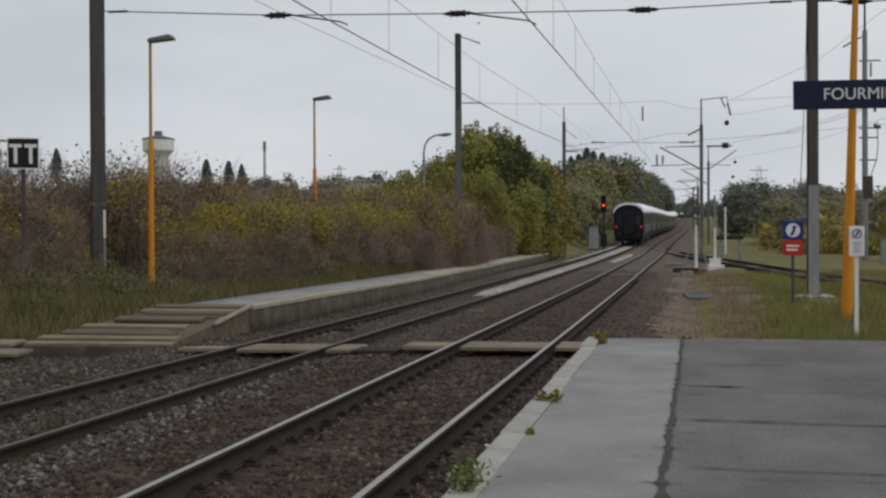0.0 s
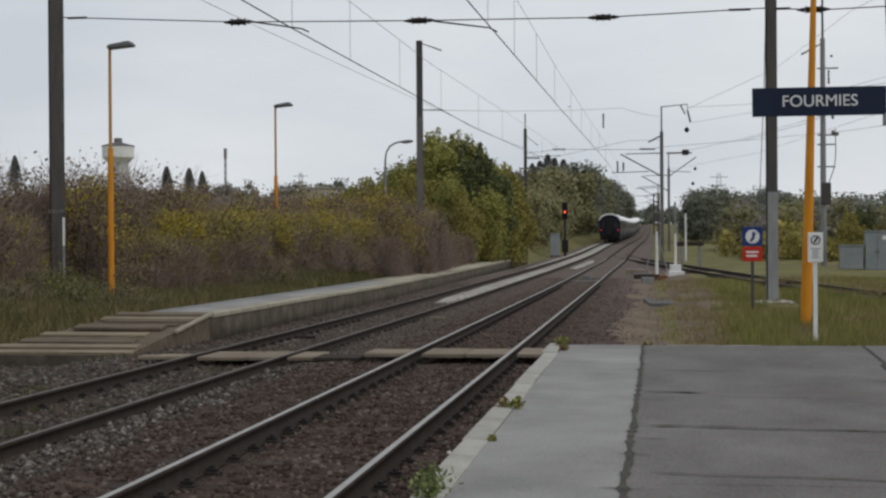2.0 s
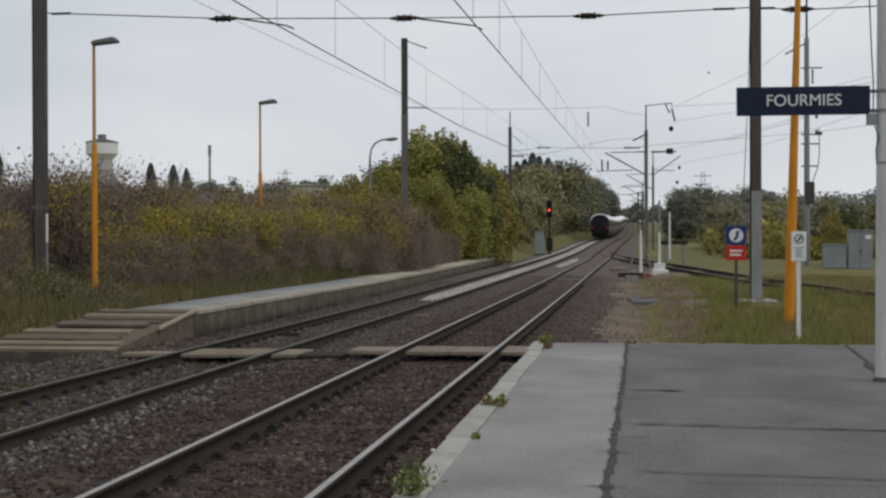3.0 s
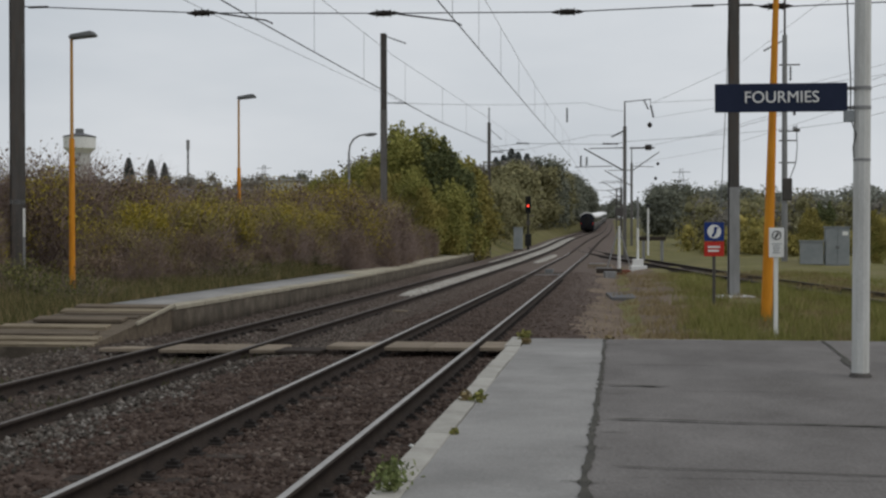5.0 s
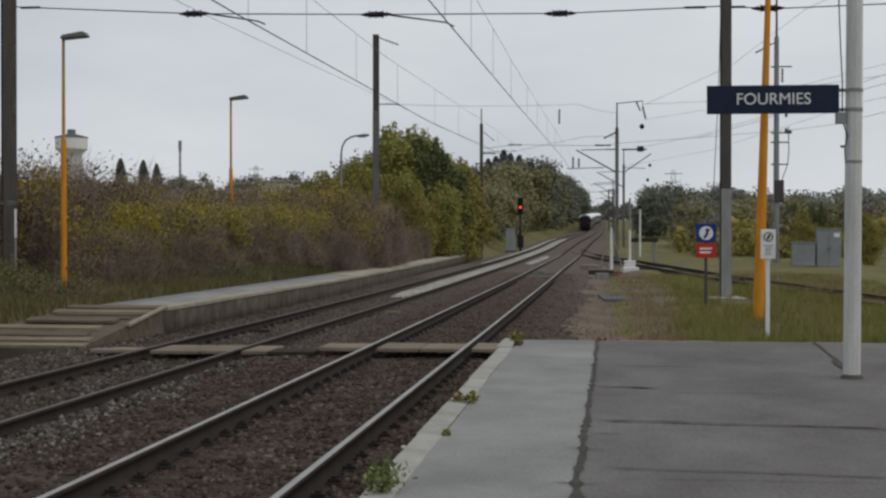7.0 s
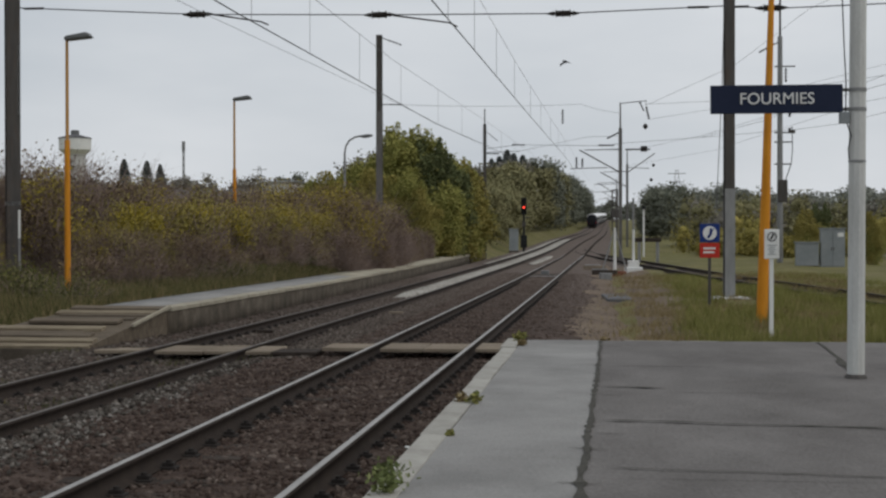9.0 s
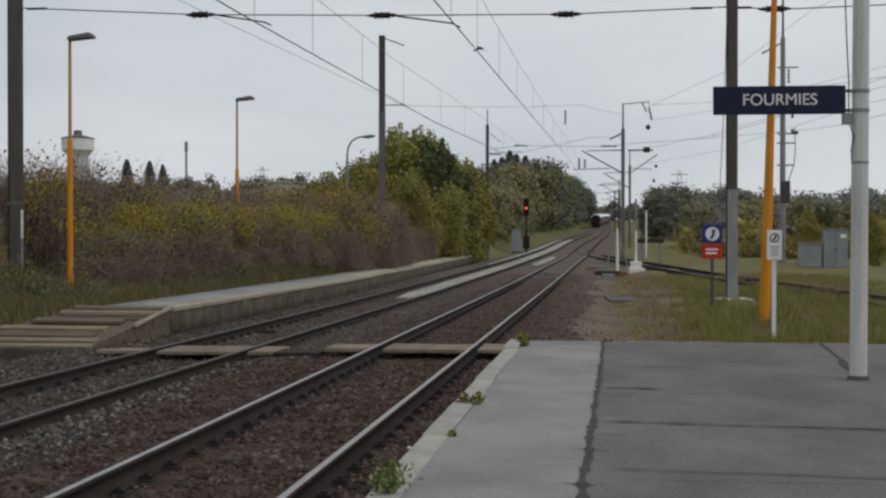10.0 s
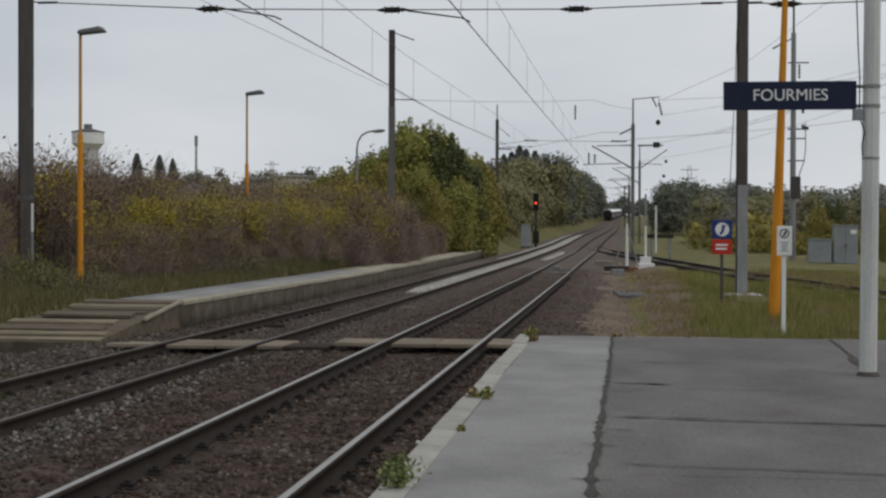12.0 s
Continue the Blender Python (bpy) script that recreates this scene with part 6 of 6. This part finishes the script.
def water_tower():
    s = thing("water_tower", "distant white concrete water tower with flared tank", "water tower", pose(-152.2, 384.8, 0))
    z0 = gh(-152, 385) - 1
    def turn(name, prof, mat):
        bm = B()
        rings = []
        for r, z in prof:
            rings.append([bm.verts.new((r * math.cos(a), r * math.sin(a), z)) for a in np.linspace(0, 2 * math.pi, 33)[:-1]])
        for a, c in zip(rings, rings[1:]):
            for i in range(32):
                bm.faces.new((a[i], a[(i + 1) % 32], c[(i + 1) % 32], c[i]))
        bm.faces.new(rings[-1])
        return part(name, bm, mat, s)
    turn("shaft", [(3.3, z0), (3.0, 25.0), (3.2, 26.0)], HOUSE_WALL)
    turn("tank", [(3.1, 25.6), (3.9, 26.4), (4.55, 27.0), (4.6, 30.2), (4.4, 30.3)], WHITE)
    turn("roof", [(4.75, 30.2), (4.7, 30.5), (1.3, 31.4), (1.2, 31.45)], HOUSE_ROOF)
    turn("lantern", [(1.2, 31.3), (1.2, 32.6), (0.6, 32.75)], LAMP_HEAD)
    return s


water_tower()


def lattice(name, label, m, z0, z1, w0, w1, arms, mat):
    s = thing(name, label, "mast", m)
    bm = B()
    n = 9
    for i in range(n):
        ka, kb = i / n, (i + 1) / n
        za, zb = z0 + (z1 - z0) * ka, z0 + (z1 - z0) * kb
        wa, wb = w0 + (w1 - w0) * ka, w0 + (w1 - w0) * kb
        c = [(-1, -1), (1, -1), (1, 1), (-1, 1)]
        for j in range(4):
            p, q = c[j], c[(j + 1) % 4]
            rod(bm, (p[0] * wa, p[1] * wa, za), (p[0] * wb, p[1] * wb, zb), 0.07, n=4, caps=False)
            rod(bm, (p[0] * wa, p[1] * wa, za), (q[0] * wb, q[1] * wb, zb), 0.045, n=4, caps=False)
    part("lattice_shaft", bm, mat, s)
    for z, ln in arms:
        part("arm", box(B(), -ln, ln, -0.12, 0.12, z - 0.12, z + 0.12), mat, s)
    return s


m_ = lattice("radio_mast", "distant thin lattice radio mast", pose(-90.8, 291.3, 0), gh(-90, 291) - 1, 22.3, 0.2, 0.14, (), STEEL_PALE)
part("antenna_panel", rod(B(), (0, 0, 20.4), (0, 0, 22.5), 0.36, n=10), STEEL_PALE, m_)
lattice("pylon", "far electricity pylon above the skyline", pose(25.5, 506, 0), 4, 26, 2.2, 0.5, ((24.5, 3.2), (21.5, 2.6)), STEEL_PALE)
lattice("pylon", "far electricity pylon above the skyline", pose(-148.8, 586, 0), 8, 32.5, 2.2, 0.5, ((31, 3.2), (28, 2.6)), STEEL_PALE)


def conifer(label, h, seed):
    s = thing("conifer", label, "tree", Matrix(), "far conifers")
    part("trunk", rod(B(), (0, 0, -0.5), (0, 0, h), 0.14, 0.03, 8), BARK, s)
    g = np.random.default_rng(seed)
    n = 1500
    k = g.random(n) ** 0.7
    r = (1.02 - k) ** 0.65 * h * 0.24 * g.uniform(0.2, 1.15, n)
    a = g.uniform(0, 6.28, n)
    raw("crown", *leaf_cloud(np.stack([r * np.cos(a), r * np.sin(a), 0.3 + k * h * 0.98], 1), 0.22), CONIFER, s)
    return s


sow([conifer("dark distant conifer on the skyline", 5.5, 4)], [(0, x, y, z - 5.4 * k, 40 * i, k) for i, (x, y, z, k) in enumerate(((-69.07, 193.2, 12.6, 1.0), (-65.8, 193.6, 12.4, 0.9), (-63.9, 193.8, 12.0, 0.75), (-88.5, 185, 14.0, 0.9), (-17.0, 240, 16.2, 1.5), (-15.9, 241, 15.7, 1.4), (-14.3, 240, 15.3, 1.5), (-18.6, 243, 15.4, 1.3), (-19.8, 241, 14.9, 1.2)))])


def shed(name, label, m, w, d, h, pitch, wall, roof):
    s = thing(name, label, "building", m)
    part("wall", box(B(), -w / 2, w / 2, -d / 2, d / 2, -3, h), wall, s)
    bm = B()
    v = [bm.verts.new(c) for c in ((-w / 2 - 0.3, -d / 2 - 0.3, h), (w / 2 + 0.3, -d / 2 - 0.3, h), (w / 2 + 0.3, d / 2 + 0.3, h), (-w / 2 - 0.3, d / 2 + 0.3, h), (-w / 2 - 0.3, 0, h + pitch), (w / 2 + 0.3, 0, h + pitch))]
    for f in ((0, 1, 5, 4), (2, 3, 4, 5), (1, 2, 5), (3, 0, 4), (3, 2, 1, 0)):
        bm.faces.new([v[i] for i in f])
    part("roof", bm, roof, s)
    return s


shed("flat_building", "far low building with pale walls", pose(-38.9, 165, 6.1), 3.6, 8, 2.2, 0.3, HOUSE_WALL, LAMP_HEAD)
shed("long_shed", "long dark-roofed shed behind the hedge", pose(-48, 168, 3.5), 19, 10, 2.6, 1.5, HOUSE_ROOF, HOUSE_ROOF)
shed("small_house", "small pale-roofed house among the trees", pose(22.5, 114, -0.6), 3.6, 5, 1.9, 1.2, HOUSE_WALL, LAMP_HEAD)


# pale limestone dust laid along the far track
LIME = surface("pale_limestone_dust", [(0.2, 0.185, 0.16), (0.36, 0.34, 0.3), (0.5, 0.475, 0.43)], 1.4, 0.95, 0.5, 14, stain=((0.13, 0.115, 0.1), 1.2, 0.6))
def dust(x0, x1, y0, y1, label):
    def cross(y):
        k = min(1.0, (y - y0) / 4, (y1 - y) / 3 + 0.05)
        w = (x1 - x0) / 2 * (0.55 + 0.45 * max(0, k)) + 0.06 * noise.noise((y * 0.9, x0, 2))
        c = far_x(y) + (x0 + x1) / 2 + 0.04 * noise.noise((y * 0.6, x0, 5))
        return [(c + w * u, float(bed_z(c, y)) + 0.03 - (0.06 if abs(u) == 1 else 0)) for u in (-1, -0.8, 0, 0.8, 1)]
    strip("limestone_strip", np.arange(y0, y1, 0.8), cross, LIME, label)


dust(-0.55, 0.4, 43, 196, "pale limestone dust between the rails")
dust(-1.6, -1.0, 84, 196, "pale limestone dust outside the rail")
dust(1.1, 1.75, 84, 108, "short patch of pale limestone dust")


# point machine and rodding at the switch
pm = thing("point_machine", "small grey point machine with pale stretcher bars", "point machine", pose(float(near_x(63.5)), 63.5, float(near_z(63.5)) - 0.16))
part("stretcher", box(B(), -0.65, 0.7, -0.06, 0.06, 0.0, 0.05, 0.01), STEEL_PALE, pm)
part("stretcher", box(B(), -0.62, 0.68, 2.44, 2.54, 0.0, 0.05, 0.01), STEEL_MID, pm)
part("motor_box", box(B(), -0.35, 0.05, 3.6, 4.1, 0.0, 0.2, 0.03), LAMP_HEAD, pm)
for x, y, w, d, z in ((-0.75, 82.0, 0.9, 0.5, 0.0), (0.0, 65.8, 0.55, 0.8, -0.08), (-0.3, 71.5, 0.8, 0.3, 0.0)):
    t_ = thing("cover_plate", "pale grey cover plate lying beside the points", "cover plate", pose(x, y, z, 0, 0, 5), "cover plates by the points")
    part("plate", box(B(), -w / 2, w / 2, -d / 2, d / 2, -0.3, 0.06, 0.01), STEEL_PALE, t_)
t_ = thing("drain_cover", "dark slate-grey cover slab flush with the earth", "drain cover", pose(0.5, 45.8, -0.29, 0, 0, 3))
part("slab", box(B(), -0.55, 0.55, -2.0, 2.0, -0.2, 0.03, 0.02), HOUSE_ROOF, t_)
for x, y, w, turn in ((-0.35, 24.2, 0.5, 12), (-6.9, 27.5, 0.4, 4), (-5.1, 33.5, 0.35, -6)):
    t_ = thing("scrap_board", "broken bit of board lying on the ballast", "scrap wood", pose(x, y, float(bed_z(x, y)) + 0.05, 0, 0, turn), "scraps of wood")
    part("board", box(B(), -w / 2, w / 2, -0.07, 0.07, -0.03, 0.02, 0.008), BOARD if y > 30 else SLEEPER, t_)


# ---- weeds and litter ----
WEED = surface("weed_leaves", [(0.09, 0.115, 0.04), (0.15, 0.175, 0.065), (0.22, 0.235, 0.1)], 3, 0.8, 0, 30, island=True)


def weed(m, h, n, label, seed, mat=BLADE):
    s = thing("weed", label, "plant", m, "weeds on the platform edge")
    g = np.random.default_rng(seed)
    bm = B()
    for i in range(7):
        a, r = g.uniform(0, 6.28), g.uniform(0.2, 0.6) * h
        rod(bm, (0, 0, 0), (r * math.cos(a), r * math.sin(a), h * g.uniform(0.5, 1.0)), 0.004, 0.002, 5)
    part("stem", bm, mat, s)
    c = g.normal(size=(n, 3)) * np.array([h * 0.32, h * 0.32, h * 0.26]) + np.array([0, 0, h * 0.55])
    c[:, 2] = np.maximum(c[:, 2], 0.01)
    tagged(raw("leaf_mass", *leaf_cloud(c, 0.026), mat, s), kind="stuff")
    return s


weed(pose(-1.3, 8.25, 0.18), 0.19, 110, "leafy green weed growing from the platform edge", 1, WEED)
weed(pose(-1.27, 7.95, 0.18), 0.16, 120, "leafy green weed growing from the platform edge", 2, WEED)
weed(pose(-1.16, 12.3, 0.2), 0.09, 80, "low dry weed in the coping joint", 3, BLADE)
weed(pose(-1.3, 12.4, 0.2), 0.08, 90, "low dry weed in the coping joint", 4, DRY)
weed(pose(-1.16, 10.3, 0.2), 0.045, 50, "low dry weed in the coping joint", 5, BLADE)
weed(pose(-1.2, 19.6, 0.2), 0.13, 220, "dry yellowish weed at the platform corner", 6, BLADE)
weed(pose(-1.13, 18.9, 0.2), 0.09, 120, "dry yellowish weed at the platform corner", 7, DRY)
weed(pose(-0.02, 20.1, 0.14), 0.1, 100, "dry weed at the platform end", 8, DRY)
for x, y, r in ((-1.72, 11.95, 0.035), (1.9, 26.5, 0.06), (2.2, 24.8, 0.05), (3.1, 46, 0.09), (5.3, 55, 0.1)):
    l_ = thing("litter", "crumpled scrap of white paper litter", "litter", pose(x, y, (float(bed_z(x, y)) if x < -1 else gh(x, y)) + r * 0.6), "scraps of litter")
    bm = B()
    bmesh.ops.create_icosphere(bm, subdivisions=2, radius=r)
    for v in bm.verts:
        v.co *= 0.7 + 0.5 * noise.noise(v.co * 30)
        v.co.z *= 0.6
    part("scrap", bm, WHITE, l_)


# ---- birds ----
def bird(label, span):
    s = thing("bird", label, "bird", Matrix(), "birds in flight")
    bm = B()
    bmesh.ops.create_uvsphere(bm, u_segments=12, v_segments=8, radius=1, matrix=Matrix.Diagonal((span * 0.08, span * 0.23, span * 0.075, 1)))
    part("body", bm, BLACK, s, smooth=True)
    bm = B()
    bmesh.ops.create_uvsphere(bm, u_segments=10, v_segments=6, radius=span * 0.06, matrix=Matrix.Translation((0, span * 0.25, span * 0.02)))
    rod(bm, (0, span * 0.29, span * 0.015), (0, span * 0.37, 0), span * 0.02, 0.002, 6)
    part("head", bm, BLACK, s)
    bm = B()
    v = [bm.verts.new(c) for c in ((-0.03 * span, -0.2 * span, 0), (0.03 * span, -0.2 * span, 0), (0.09 * span, -0.42 * span, 0), (-0.09 * span, -0.42 * span, 0))]
    bm.faces.new(v)
    bmesh.ops.solidify(bm, geom=bm.faces[:], thickness=0.01)
    part("tail", bm, BLACK, s)
    wings = []
    for k in (-1, 1):
        bm = B()
        v = [bm.verts.new((k * x * span, y * span, 0)) for x, y in ((0.0, 0.13), (0.2, 0.2), (0.36, 0.12), (0.5, -0.08), (0.34, -0.08), (0.18, -0.1), (0.0, -0.12))]
        bm.faces.new(v)
        bmesh.ops.solidify(bm, geom=bm.faces[:], thickness=0.012)
        wings.append(part("wing", bm, BLACK, s))
    return s, wings, span


BIRD_PATHS = [
    (bird("black crow gliding and turning in the sky", 0.85), 3.4, [(0, 70, 98, 4), (5, 36, 96, 5.5), (7.2, 13.6, 92.2, 7.8), (8.0, 6.2, 81, 9.6), (8.8, -0.8, 70.5, 10.4), (9.2, -3.1, 66.2, 10.2), (9.6, -4.7, 62.0, 9.9), (10, -5.5, 59.8, 9.9), (10.2, -5.5, 59.8, 9.7), (10.4, -5.4, 60.9, 9.3), (10.6, -5.5, 62.9, 8.9), (10.8, -5.5, 65.9, 8.3), (11, -5.1, 70.0, 7.7), (11.2, -4.5, 75.1, 7.2), (11.6, -3.2, 86.3, 6.3), (12, -2.2, 100.6, 5.9)]),
    (bird("small dark swallow flying across the sky", 0.4), 5.0, [(0, -13.3, 89.2, 15.5), (0.6, -6.3, 90.3, 14.1), (1.2, 1.4, 91.5, 13.5), (2.1, 13.2, 92.9, 13.6), (6, 65, 99, 14), (12, 140, 110, 15)]),
    (bird("small dark swallow flying across the sky", 0.4), 5.5, [(0, -27.9, 106.8, 8.1), (1.5, -11.9, 109.5, 11.0), (2.5, -0.3, 111.1, 13.8), (3.0, 6.1, 111.9, 14.9), (6, 44, 118, 20), (12, 120, 130, 26)]),
]


def fly():
    for (ob, wings, span), rate, path in BIRD_PATHS:
        ts = [p[0] for p in path]
        at = lambda t: Vector([float(np.interp(t, ts, [p[i] for p in path])) for i in (1, 2, 3)])
        rows, heading = [], None
        for i in range(61):
            t = i * 0.2
            d = at(min(12, t + 0.25)) - at(max(0, t - 0.25))
            want = math.degrees(math.atan2(-d.x, d.y))
            if heading is None:
                heading = want
            turn = (want - heading + 180) % 360 - 180
            heading += max(-55, min(55, turn))
            rows.append((t, pose(*at(t), 0, max(-35, min(35, turn)), heading)))
        walk(ob, rows)
        for w, k in zip(wings, (1, -1)):
            walk(w, [(i * 0.1, pose(0, 0, 0, 0, k * (8 + 32 * math.sin(i * 0.1 * rate * 2.0)), 0)) for i in range(121)])


motions()
